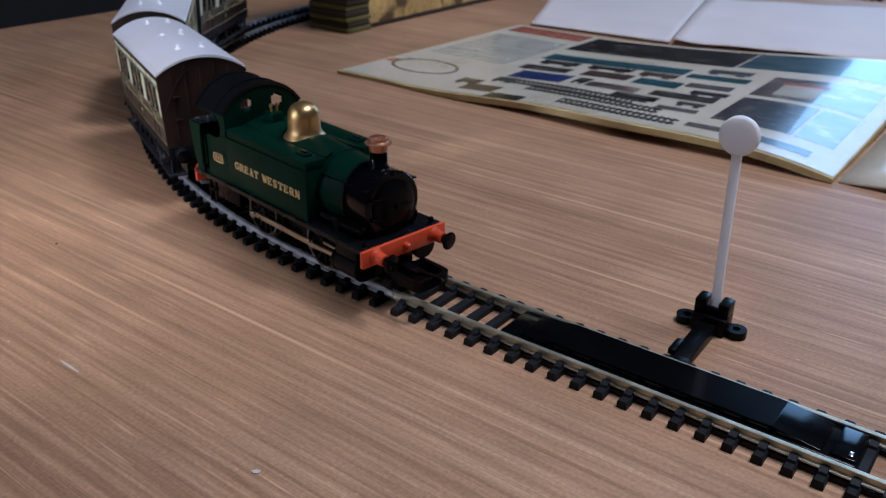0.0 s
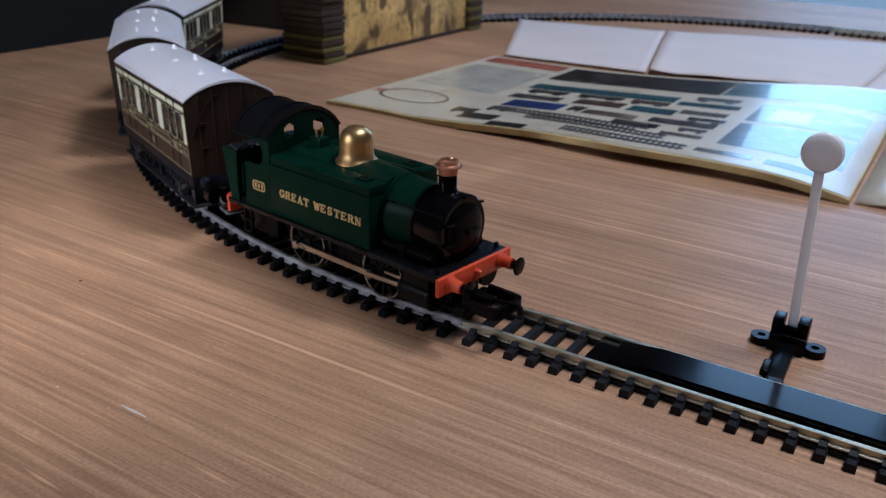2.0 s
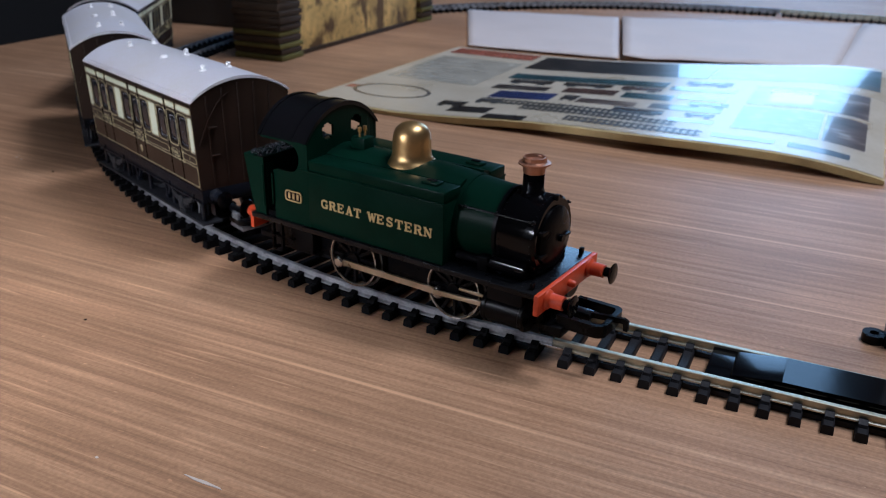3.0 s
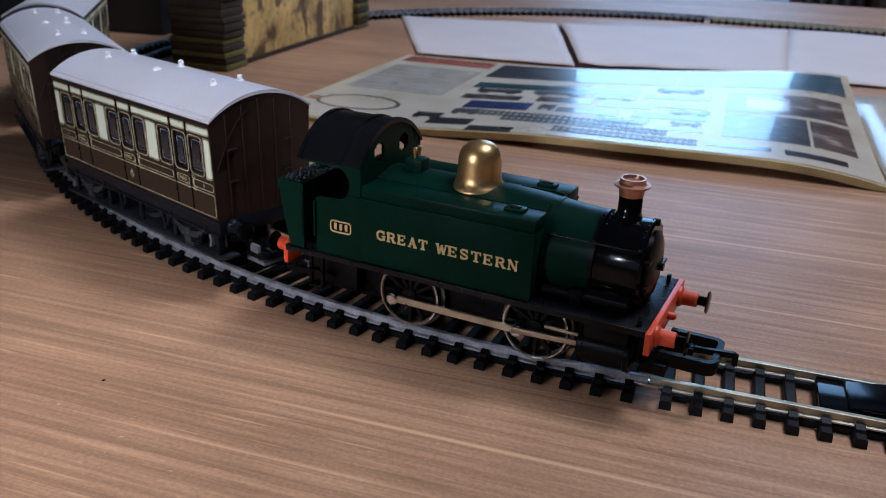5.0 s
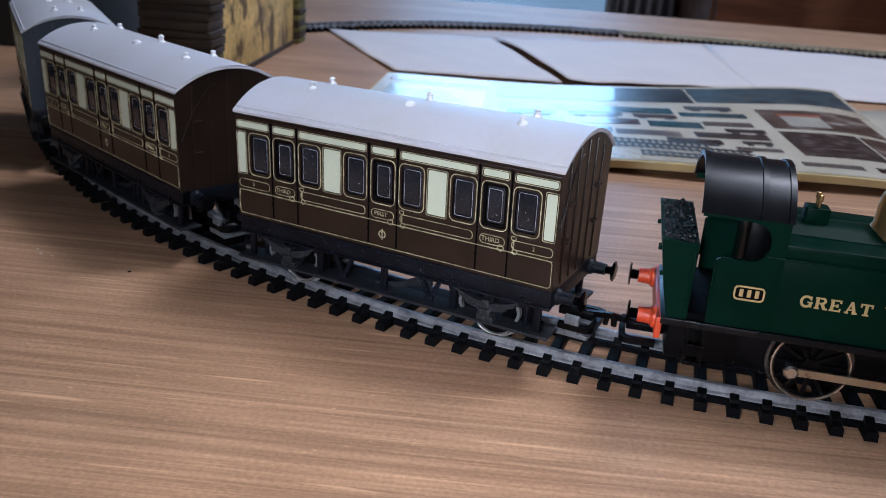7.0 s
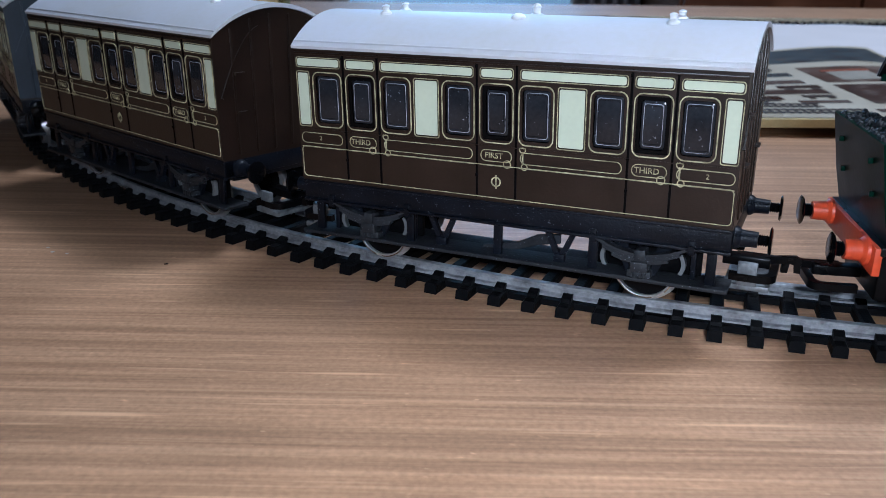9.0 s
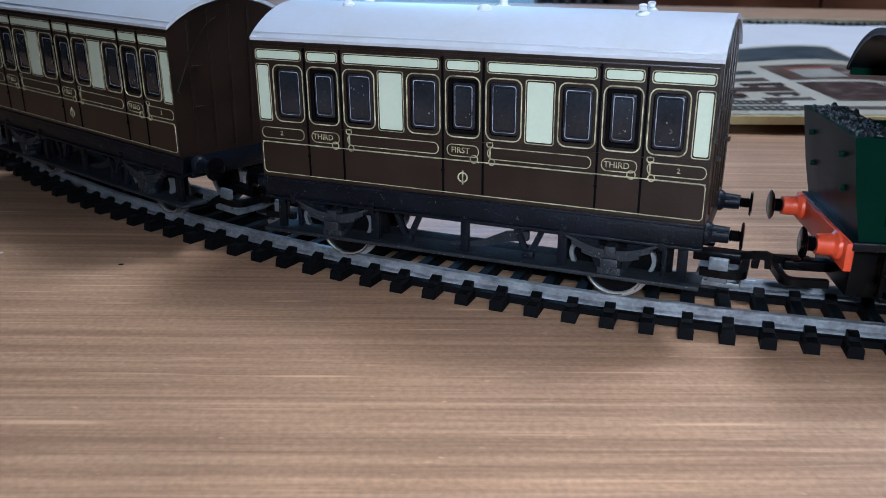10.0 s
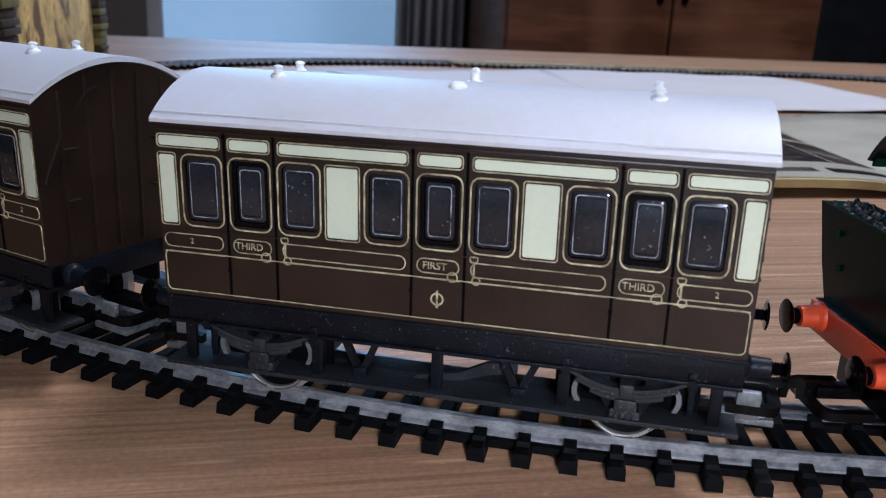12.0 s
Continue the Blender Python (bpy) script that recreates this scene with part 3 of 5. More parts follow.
def track_section(s0, s1, straight):
    label = "straight model railway track with pale metal rails on grey sleepers" if straight else "curved model railway track with steel rails on black plastic sleepers"
    ob = thing("railway_track", pose(0, 0, 0), label, "track", "oval of model railway track")
    rail_mat = RAIL_NICKEL if straight else RAIL_STEEL
    gap = 0.0002
    for c in (-8.9, 8.9):
        part("rail", sweep(s0 + gap, s1 - gap, rail_profile(c)), rail_mat, ob)
        part("sleeper_web", sweep(s0 + 0.004, s1 - 0.004, [(c - 1.2, 0.3), (c + 1.2, 0.3), (c + 1.2, 1.7), (c - 1.2, 1.7)]), SLEEPER_GREY if straight else SLEEPER_PLASTIC, ob)
        x, y, a = along(s0, c * MM)
        joiner = part("rail_joiner", box(bmesh.new(), -4.5, 4.5, -1.5, 1.5, 2.3, 3.5, 0.2), STEEL, ob)
        joiner.matrix_basis = Matrix.Translation((x, y, 0)) @ Matrix.Rotation(a, 4, "Z")
    count = int(round((s1 - s0 - 0.006) / 0.0074))
    for i in range(count + 1):
        s = s0 + 0.0046 + (s1 - s0 - 0.0092) * i / count
        x, y, a = along(s)
        sl = new("sleeper", SLEEPER_GREY_MESH if straight else SLEEPER_BLACK_MESH)
        sl.parent = ob
        sl.matrix_basis = Matrix.Translation((x, y, 0)) @ Matrix.Rotation(a + random.uniform(-0.01, 0.01), 4, "Z")


JOINT = 0.008
cuts = [JOINT, JOINT + LEN / 2, JOINT + LEN]
cuts += [JOINT + LEN + ARC * i / 4 for i in range(1, 5)]
cuts += [JOINT + LEN + ARC + LEN / 2, JOINT + 2 * LEN + ARC]
cuts += [JOINT + 2 * LEN + ARC + ARC * i / 4 for i in range(1, 5)]
for i, (a, b) in enumerate(zip(cuts, cuts[1:])):
    track_section(a, b, i in (0, 1, 6, 7))

# ---- uncoupling ramp and its lever ----
ramp = thing("uncoupling_ramp", pose(0, 0, 0), "glossy black plastic uncoupling ramp lying between the rails", "track ramp")
part("ramp_plinth", box(bmesh.new(), 47.5, 148.5, -6.6, 8.6, 2.3, 4.1, 0.35), BLACK_GLOSS, ramp)
bm = bmesh.new()
prism(bm, [(53.5, 4.0), (140.5, 4.0), (140.0, 4.5), (128, 5.9), (66, 5.9), (54.0, 4.7)], -5.6, 7.6, "y")
bmesh.ops.bevel(bm, geom=[e for e in bm.edges if min(v.co.z for v in e.verts) > 4.3 * MM], offset=0.25 * MM, segments=2, affect="EDGES", profile=0.5)
part("ramp_plate", bm, BLACK_GLOSS, ramp)
part("end_block", box(bmesh.new(), 142.2, 148.0, -5.5, 7.5, 4.0, 4.9, 0.3), BLACK_GLOSS, ramp)
part("end_slot", box(bmesh.new(), 146.0, 147.2, -4.6, -2.6, 4.8, 5.4, 0.2), STEEL, ramp, "small bright metal clip")
part("link_plate", box(bmesh.new(), 94, 99, 8.0, 13.5, 2.6, 4.2, 0.3), BLACK_SATIN, ramp)

lever = thing("point_lever_signal", pose(0.0946, 0.0408, 0, 0, 0, 2), "white lollipop disc lever on a black plastic base", "lever")
bm = bmesh.new()
box(bm, -5.3, 5.3, -4.2, 3.8, 0, 6.0, 0.5)
box(bm, -5.3, -1.9, -2.6, 3.6, 5.9, 10.4, 0.4)
box(bm, 1.9, 5.3, -2.6, 3.6, 5.9, 10.4, 0.4)
box(bm, -2.0, 2.0, -2.2, -0.9, 5.9, 8.4, 0.3)
part("base", bm, BLACK_SATIN, lever)
for sx in (-1, 1):
    bm = bmesh.new()
    circle = [(3.2 * math.cos(i * math.pi / 12), 3.2 * math.sin(i * math.pi / 12)) for i in range(24)]
    hole = [(1.3 * math.cos(i * math.pi / 12), 1.3 * math.sin(i * math.pi / 12)) for i in range(24)]
    ring(bm, circle, hole, -2.6, 0)
    bmesh.ops.rotate(bm, matrix=Matrix.Rotation(radians(90), 3, "X"), verts=bm.verts)
    bmesh.ops.translate(bm, vec=(sx * 7.85 * MM, 0, 2.6 * MM), verts=bm.verts)
    part("fixing_lug", bm, BLACK_SATIN, lever)
    part("lug_web", box(bmesh.new(), min(sx * 5.0, sx * 6.2), max(sx * 5.0, sx * 6.2), -2.6, 2.6, 0, 2.4, 0.2), BLACK_SATIN, lever)
part("connecting_arm", box(bmesh.new(), -2.6, 3.0, -27, -4.0, 0.6, 4.0, 0.5), BLACK_SATIN, lever)
part("crank", box(bmesh.new(), -3.4, -1.2, -27.8, -20.3, 3.6, 5.6, 0.4), BLACK_SATIN, lever)
bm = bmesh.new()
prism(bm, rounded(-1.35, 1.35, -2.4, 48.0, 0.5), -0.8, 0.8, "y")
post = part("post", bm, LEVER_WHITE, lever)
post.matrix_basis = pose(0.0003, 0.0004, 0.0085, -1.7, -1.9, 0)
bm = lathe(bmesh.new(), [(5.3, -1.1), (5.75, -0.7), (5.75, 0.7), (5.3, 1.1)], (0, 0, 53.2), "y", 40)
disc = part("disc", bm, LEVER_WHITE, post)

# ---- coaches ----
HALF, SIDE, FLOOR_Z, CANT = 45.8, 16.5, 23.4, 51.4


def roof_arc(half, z0, z1, n=20):
    """Points of the roof curve from one eave to the other."""
    sag = z1 - z0
    rad = (half * half + sag * sag) / (2 * sag)
    a = math.asin(min(1, half / rad))
    return [(rad * math.sin(-a + 2 * a * i / n), z1 - rad + rad * math.cos(-a + 2 * a * i / n)) for i in range(n + 1)]


def wheel(name, parent, x, y, z, r, tread, axis_out, spokes=8):
    bm = bmesh.new()
    s = axis_out
    lathe(bm, [(r * 0.89, y), (r + 0.7, y - 0.02 * s), (r + 0.7, y + 0.5 * s), (r, y + 0.6 * s), (r * 0.97, y + 2.4 * s), (r * 0.89, y + 2.4 * s)], (x, 0, z), "y", 40, True)
    ob = part(name, bm, tread, parent, smooth=False)
    bm = bmesh.new()
    lathe(bm, [(r * 0.22, y + 0.3 * s), (r * 0.22, y + 2.7 * s)], (x, 0, z), "y", 16)
    for i in range(spokes):
        a = 2 * math.pi * i / spokes
        m = Matrix.Translation((x * MM, (y + 1.3 * s) * MM, z * MM)) @ Matrix.Rotation(a, 4, "Y")
        part("spoke", box(bmesh.new(), -0.45, 0.45, -0.5, 0.5, r * 0.2, r * 0.9, 0, m), BLACK_SATIN, ob)
    if not spokes:
        lathe(bm, [(r * 0.9, y + 0.6 * s), (r * 0.9, y + 1.6 * s)], (x, 0, z), "y", 32)
    part("wheel_centre", bm, BLACK_SATIN, ob)
    part("tyre_face", ring(bmesh.new(), [(x + r * 0.97 * math.cos(k * math.pi / 20), z + r * 0.97 * math.sin(k * math.pi / 20)) for k in range(40)],
                           [(x + r * 0.93 * math.cos(k * math.pi / 20), z + r * 0.93 * math.sin(k * math.pi / 20)) for k in range(40)], y + 2.35 * s, y + 2.55 * s), STEEL, ob)
    return ob


def buffer(parent, x, y, z, dirn, stem, length, shank_r, head_r):
    bm = lathe(bmesh.new(), [(shank_r * 1.35, 0), (shank_r * 1.3, 0.6 * dirn), (shank_r, 1.2 * dirn), (shank_r * 0.92, length * 0.62 * dirn)], (x, y, z), "x", 20)
    ob = part("buffer", bm, stem, parent, smooth=False)
    bm = lathe(bmesh.new(), [(shank_r * 0.55, length * 0.6 * dirn)] + [(shank_r * (0.72 if k % 2 else 0.52), length * (0.63 + 0.03 * k) * dirn) for k in range(8)] + [(shank_r * 0.5, length * 0.9 * dirn), (head_r * 0.92, length * 0.92 * dirn), (head_r, length * 0.96 * dirn), (head_r * 0.8, length * dirn)], (x, y, z), "x", 24)
    part("buffer_head", bm, BLACK_GLOSS, ob)
    return ob


def coupling(parent, x, dirn, z, reach=0.0, deep=1.5):
    """A hook-and-bar coupling, bar across, hook reaching past it."""
    bm = bmesh.new()
    a, b = sorted((x, x + 9 * dirn))
    box(bm, a, b, -1.6, 1.6, z - 1.4, z + 0.6, 0.3)
    # the bar: a rounded loop reaching forward
    outer = [(2.0, -7.2)] + [(8.0 + 2.6 * math.sin(radians(k)), -4.6 - 2.6 * math.cos(radians(k))) for k in range(0, 91, 18)]
    outer += [(px, -py) for px, py in reversed(outer)]
    inner = [(2.0, -5.7)] + [(7.6 + 1.5 * math.sin(radians(k)), -4.2 - 1.5 * math.cos(radians(k))) for k in range(0, 91, 18)]
    inner += [(px, -py) for px, py in reversed(inner)]
    prism(bm, [(x + (px + (reach if px > 5 else 0)) * dirn, py) for px, py in outer + inner[::-1]], z - 2.6, z - 2.6 + deep, "z")
    ob = part("coupling", bm, BLACK_SATIN, parent)
    bm = bmesh.new()
    e = reach
    pts = [(x + 4 * dirn, z + 0.2), (x + (13.5 + e) * dirn, z + 1.6), (x + (14.6 + e) * dirn, z + 1.0), (x + (14.6 + e) * dirn, z - 1.8), (x + (13.4 + e) * dirn, z - 1.8), (x + (13.2 + e) * dirn, z + 0.1), (x + 4 * dirn, z - 1.2)]
    prism(bm, pts, -0.5, 0.5, "y")
    part("hook", bm, BLACK_SATIN, ob)
    return ob


WINDOWS = (-38.1, -30.1, -22.0, -8.1, 0.0, 8.1, 22.0, 30.1, 38.1)
SEAMS = (-34.1, -26.0, -4.1, 4.1, 26.0, 34.1)


def pierced_wall(xs, zs, y0, y1):
    """One sheet of wall whose middle row is open at every second bay."""
    bm = bmesh.new()
    n = len(xs)
    grid = {(i, j, k): bm.verts.new((xs[i] * MM, y * MM, zs[j] * MM)) for i in range(n) for j in range(4) for k, y in ((0, y0), (1, y1))}
    solid = {(i, j): not (j == 1 and i % 2 == 1) for i in range(n - 1) for j in range(3)}
    for (i, j), full in solid.items():
        if not full:
            continue
        for k in (0, 1):
            bm.faces.new((grid[i, j, k], grid[i + 1, j, k], grid[i + 1, j + 1, k], grid[i, j + 1, k]))
        for di, dj, a, b in ((-1, 0, (i, j), (i, j + 1)), (1, 0, (i + 1, j), (i + 1, j + 1)), (0, -1, (i, j), (i + 1, j)), (0, 1, (i, j + 1), (i + 1, j + 1))):
            if not solid.get((i + di, j + dj), False):
                bm.faces.new((grid[*a, 0], grid[*b, 0], grid[*b, 1], grid[*a, 1]))
    return bm


def coach(m, label):
    ob = thing("passenger_coach", m, label, "railway coach", "coaches of the model train")
    # floor and the two planked ends
    part("floor", box(bmesh.new(), -HALF, HALF, -SIDE + 0.2, SIDE - 0.2, FLOOR_Z - 0.6, FLOOR_Z + 0.6), COACH_BROWN, ob)
    arc = roof_arc(SIDE - 0.04, CANT, 57.5)
    for d in (-1, 1):
        end = bmesh.new()
        prism(end, [(SIDE - 0.04, FLOOR_Z)] + [(y, z) for y, z in reversed(arc)] + [(0.04 - SIDE, FLOOR_Z)], d * (HALF - 1.2), d * (HALF + 0.04), "x")
        end_ob = part("end_wall", end, COACH_BROWN, ob, "dark brown planked end")
        strips = bmesh.new()
        for y in (-11.5, -6.2, -0.9, 4.4, 9.7):
            top = 56.9 - (57.5 - CANT) * (y / SIDE) ** 2
            box(strips, *sorted((d * HALF, d * (HALF + 0.34))), y - 0.27, y + 0.27, FLOOR_Z + 0.5, top - 0.6, 0.12)
        part("plank_beading", strips, COACH_BROWN, end_ob)
        step = bmesh.new()
        for y, z in ((-10.2, 34), (-10.2, 43), (8.6, 34), (8.6, 43)):
            box(step, *sorted((d * HALF, d * (HALF + 1.0))), y - 1.3, y + 1.3, z - 0.25, z + 0.25)
        part("end_step", step, COACH_BROWN, end_ob)
        pipe = bmesh.new()
        prev = None
        for i in range(10):
            t0 = i / 9
            y, z = -15 + 11 * t0, 38 + 15.5 * math.sin(t0 * 1.45)
            dy, dz = 11, 15.5 * 1.45 * math.cos(t0 * 1.45)
            ln = math.hypot(dy, dz)
            ny, nz = -dz / ln * 0.28, dy / ln * 0.28
            cut = [pipe.verts.new((d * (HALF + o) * MM, (y + f * ny) * MM, (z + f * nz) * MM)) for o, f in ((-0.1, 1), (0.4, 1), (0.4, -1), (-0.1, -1))]
            if prev:
                for k in range(4):
                    pipe.faces.new((prev[k], prev[(k + 1) % 4], cut[(k + 1) % 4], cut[k]))
            else:
                pipe.faces.new(cut)
            prev = cut
        pipe.faces.new(prev)
        part("curved_handrail", pipe, COACH_BROWN, end_ob)
    # sides with window openings
    for d in (-1, 1):
        y_in, y_out = d * (SIDE - 1.1), d * SIDE
        xs = [-HALF] + [e for w in WINDOWS for e in (w - 3.0, w + 3.0)] + [HALF]
        bm = pierced_wall(xs, [FLOOR_Z, 36.2, 46.05, CANT + 0.3], y_in, y_out)
        side = part("side_wall", bm, COACH_BROWN, ob, "chocolate brown panelled side")
        for x in SEAMS:
            part("door_seam", box(bmesh.new(), x - 0.22, x + 0.22, *sorted((y_out, y_out + 0.12 * d)), FLOOR_Z + 0.4, CANT - 0.4), BLACK_MATT, side)
        for x in SEAMS[::2]:
            for z in (28.5, 34.8, 44.2, 50.0):
                part("door_hinge", box(bmesh.new(), x - 0.3, x + 0.3, *sorted((y_out, y_out + 0.35 * d)), z - 0.3, z + 0.3, 0.08), BLACK_MATT, side)
        for w in WINDOWS:
            # the door lights are smaller and sit in a stepped frame
            door_light = w in (-30.1, 0.0, 30.1)
            g = 2.35 if door_light else 2.85
            zl, zh = (36.9, 45.4) if door_light else (36.45, 45.85)
            bm = bmesh.new()
            outer, inner = rounded(w - 3.25, w + 3.25, 35.95, 46.3, 1.2), rounded(w - g, w + g, zl, zh, 0.8)
            ring(bm, outer, inner, *sorted((y_out - 0.95 * d, y_out + (-0.25 if door_light else 0.06) * d)))
            win = part("window", bm, COACH_BROWN if not door_light else BLACK_SATIN, ob)
            bm = bmesh.new()
            band(bm, w - 3.55, w + 3.55, 35.6, 46.6, 1.5, 0.21, *sorted((y_out, y_out + 0.16 * d)))
            part("gold_surround", bm, LINING_GOLD, win, "thin gold painted line")
            # moulded pane: a raised bevelled block a little clear of the opening
            bm = bmesh.new()
            outlines = [(0.12, 1.10), (0.12, 0.55), (0.62, 0.30), (0.95, 0.30), (1.10, 0.50)]
            loops = []
            for inset, depth in outlines:
                pts = rounded(w - g + inset, w + g - inset, zl + inset, zh - inset, max(0.2, 0.75 - 0.4 * inset))
                loops.append([bm.verts.new((p[0] * MM, (y_out - depth * d) * MM, p[1] * MM)) for p in pts])
            for va, vb in zip(loops, loops[1:]):
                for i in range(len(va)):
                    j = (i + 1) % len(va)
                    bm.faces.new((va[i], va[j], vb[j], vb[i]))
            bm.faces.new(loops[0])
            bm.faces.new(loops[-1])
            # the face of the pane swells a little between top and bottom
            rows = []
            for k in range(9):
                f = -1 + 2 * k / 8
                zz = (zl + zh) / 2 + f * ((zh - zl) / 2 - 0.92)
                yy = y_out - (0.44 - 0.46 * (1 - f * f)) * d
                rows.append([bm.verts.new(((w + e * (g - 0.92)) * MM, yy * MM, zz * MM)) for e in (-1, 1)])
            for lo, hi in zip(rows, rows[1:]):
                bm.faces.new((lo[0], lo[1], hi[1], hi[0]))
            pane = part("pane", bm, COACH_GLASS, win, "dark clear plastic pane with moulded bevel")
            # thin pale ring drawn as the glint along the bevel
            part("pane_edge", band(bmesh.new(), w - g + 0.58, w + g - 0.58, zl + 0.58, zh - 0.58, 0.55, 0.10, *sorted((y_out - 0.32 * d, y_out - 0.24 * d))), PANE_GLINT, win)
        for a, b in ((-45.4, -42.5), (-17.7, -12.4), (12.4, 17.7), (42.5, 45.4)):
            part("cream_panel", plate(bmesh.new(), a + 0.22, b - 0.22, 35.95, 46.25, 0.35, *sorted((y_out, y_out + 0.14 * d))), COACH_CREAM, ob, "pale cream painted panel")
            part("gold_surround", band(bmesh.new(), a - 0.15, b + 0.15, 35.55, 46.65, 0.5, 0.14, *sorted((y_out, y_out + 0.18 * d))), LINING_GOLD, ob)
        for a, b in ((-45.3, -34.9), (-33.4, -26.7), (-25.2, -4.9), (-3.3, 3.3), (4.9, 25.2), (26.7, 33.4), (34.9, 45.3)):
            top = part("cream_panel", plate(bmesh.new(), a + 0.2, b - 0.2, 48.1, 49.62, 0.45, *sorted((y_out, y_out + 0.14 * d))), COACH_CREAM, ob)
            part("gold_surround", band(bmesh.new(), a - 0.15, b + 0.15, 47.75, 49.95, 0.6, 0.14, *sorted((y_out, y_out + 0.18 * d))), LINING_GOLD, top)
        part("cornice_bead", box(bmesh.new(), -HALF + 0.1, HALF - 0.1, *sorted((y_out, y_out + 0.35 * d)), 50.55, 50.95, 0.1), COACH_BROWN, side)
        part("waist_bead", box(bmesh.new(), -HALF + 0.1, HALF - 0.1, *sorted((y_out, y_out + 0.14 * d)), 34.55, 34.75), COACH_BROWN, side)
        lining = bmesh.new()
        yy = sorted((y_out, y_out + 0.16 * d))
        w = 0.15
        for a, b in ((-45.3, -35.0), (-33.3, -26.8), (-25.0, -5.0), (-3.3, 3.3), (5.0, 25.0), (26.8, 33.3), (35.0, 45.3)):
            band(lining, a, b, 31.5, 33.9, 1.1, w, *yy)
        for a, b in ((-33.4, -26.7), (-25.3, -4.8), (-3.4, 3.4), (4.8, 25.3), (26.7, 33.4), (34.8, 45.3), (-45.3, -34.8)):
            box(lining, a, b, *yy, 30.62, 30.77)
        band(lining, -45.4, 45.4, 24.0, 30.85, 0.9, w, *yy)
        for x in (-26.8, 3.3, 33.3):
            xx = x * (1 if d < 0 else -1)
            for cx, cz, rr in ((xx - 1.0, 31.2, 0.85), (xx + 2.6, 31.0, 0.7), (xx + 2.2, 34.4, 0.7)):
                o = [(cx + rr * math.cos(k * math.pi / 8), cz + rr * math.sin(k * math.pi / 8)) for k in range(16)]
                i = [(cx + (rr - 0.19) * math.cos(k * math.pi / 8), cz + (rr - 0.19) * math.sin(k * math.pi / 8)) for k in range(16)]
                ring(lining, o, i, *yy)
            box(lining, xx + 2.1, xx + 2.4, *yy, 31.5, 34.0)
        o = [(1.05 * math.cos(k * math.pi / 10), 27.4 + 1.05 * math.sin(k * math.pi / 10)) for k in range(20)]
        i = [(0.8 * math.cos(k * math.pi / 10), 27.4 + 0.8 * math.sin(k * math.pi / 10)) for k in range(20)]
        ring(lining, o, i, *yy)
        box(lining, -0.14, 0.14, *yy, 26.0, 28.8)
        part("gold_lining", lining, LINING_GOLD, side, "fine gold lining and door handles")
        turn = pose(0, 0, 0, 90, 0, 0 if d < 0 else 180)
        for x, text in ((-30.6, "THIRD"), (-0.5, "FIRST"), (29.6, "THIRD"), (40.5, "2"), (-40.5, "2")):
            writing(text, 0.0016 if len(text) > 1 else 0.0013, LINING_GOLD, side, Matrix.Translation(((x if d < 0 else -x) * MM, (y_out + 0.46 * d) * MM, 0.0327)) @ turn, "class_lettering", 0.00006)
    # black block added inside, in place of the shade behind the windows
    part("interior_partition", box(bmesh.new(), -HALF + 1.5, HALF - 1.5, -8, 8, FLOOR_Z + 0.7, 50.5), BLACK_MATT, ob)
    # roof with ventilators
    bm = bmesh.new()
    top, low = roof_arc(17.8, 52.2, 58.6, 28), roof_arc(17.7, 51.6, 57.6, 28)
    prism(bm, [(y, z) for y, z in top] + [(y, z) for y, z in reversed(low)], -46.4, 46.4, "x")
    roof = part("roof", bm, ROOF_WHITE, ob, "white plastic arched roof with small scuffs", smooth=False)
    gutter = bmesh.new()
    for d in (-1, 1):
        box(gutter, -46.3, 46.3, *sorted((d * 16.35, d * 16.85)), 52.75, 53.3, 0.1)
    part("rain_strip", gutter, ROOF_WHITE, roof)
    for x in (-30.5, 30.0):
        for y in (-4.6, 4.6):
            lathe_bm = lathe(bmesh.new(), [(1.3, 57.7), (1.25, 58.5), (0.85, 58.8), (0.7, 59.0), (0.7, 59.5), (0.85, 59.7), (0.75, 59.9), (0.3, 60.1)], (x, y, 0), "z", 18)
            part("ventilator", lathe_bm, WHITE_PLASTIC, roof)
    part("ventilator", lathe(bmesh.new(), [(1.5, 57.7), (1.5, 58.3), (1.2, 58.8), (0.6, 59.1)], (-0.6, -4.4, 0), "z", 18), WHITE_PLASTIC, roof)
    part("lamp_top", lathe(bmesh.new(), [(1.5, 57.8), (1.4, 58.5), (0.85, 58.7), (0.8, 59.7), (0.95, 59.9), (0.6, 60.5), (0.25, 60.7)], (0.6, 3.4, 0), "z", 18), WHITE_PLASTIC, roof)
    # underframe
    for d in (-1, 1):
        part("solebar", box(bmesh.new(), -HALF, HALF, *sorted((d * 13.6, d * 16.3)), 18.8, 23.2, 0.25), CHASSIS_GREY, ob)
        part("solebar_flange", box(bmesh.new(), -HALF, HALF, *sorted((d * 15.4, d * 16.8)), 18.3, 18.9, 0.15), CHASSIS_GREY, ob)
        part("solebar_flange", box(bmesh.new(), -HALF, HALF, *sorted((d * 16.2, d * 16.7)), 22.5, 23.1, 0.12), CHASSIS_GREY, ob)
        part("footboard", box(bmesh.new(), -HALF - 0.4, HALF + 0.2, *sorted((d * 10.2, d * 17.2)), 10.9, 11.7, 0.15), FOOTBOARD_GREY, ob)
        part("footboard_tray", box(bmesh.new(), -21.5, 21.5, *sorted((d * 5.2, d * 10.0)), 10.8, 11.5, 0.15), FOOTBOARD_GREY, ob)
        for x in (-42.5, -20, 0, 20, 42.5):
            part("step_hanger", box(bmesh.new(), x - 0.9, x + 0.9, *sorted((d * 14.4, d * 15.4)), 11.5, 19.5, 0.15), CHASSIS_GREY, ob)
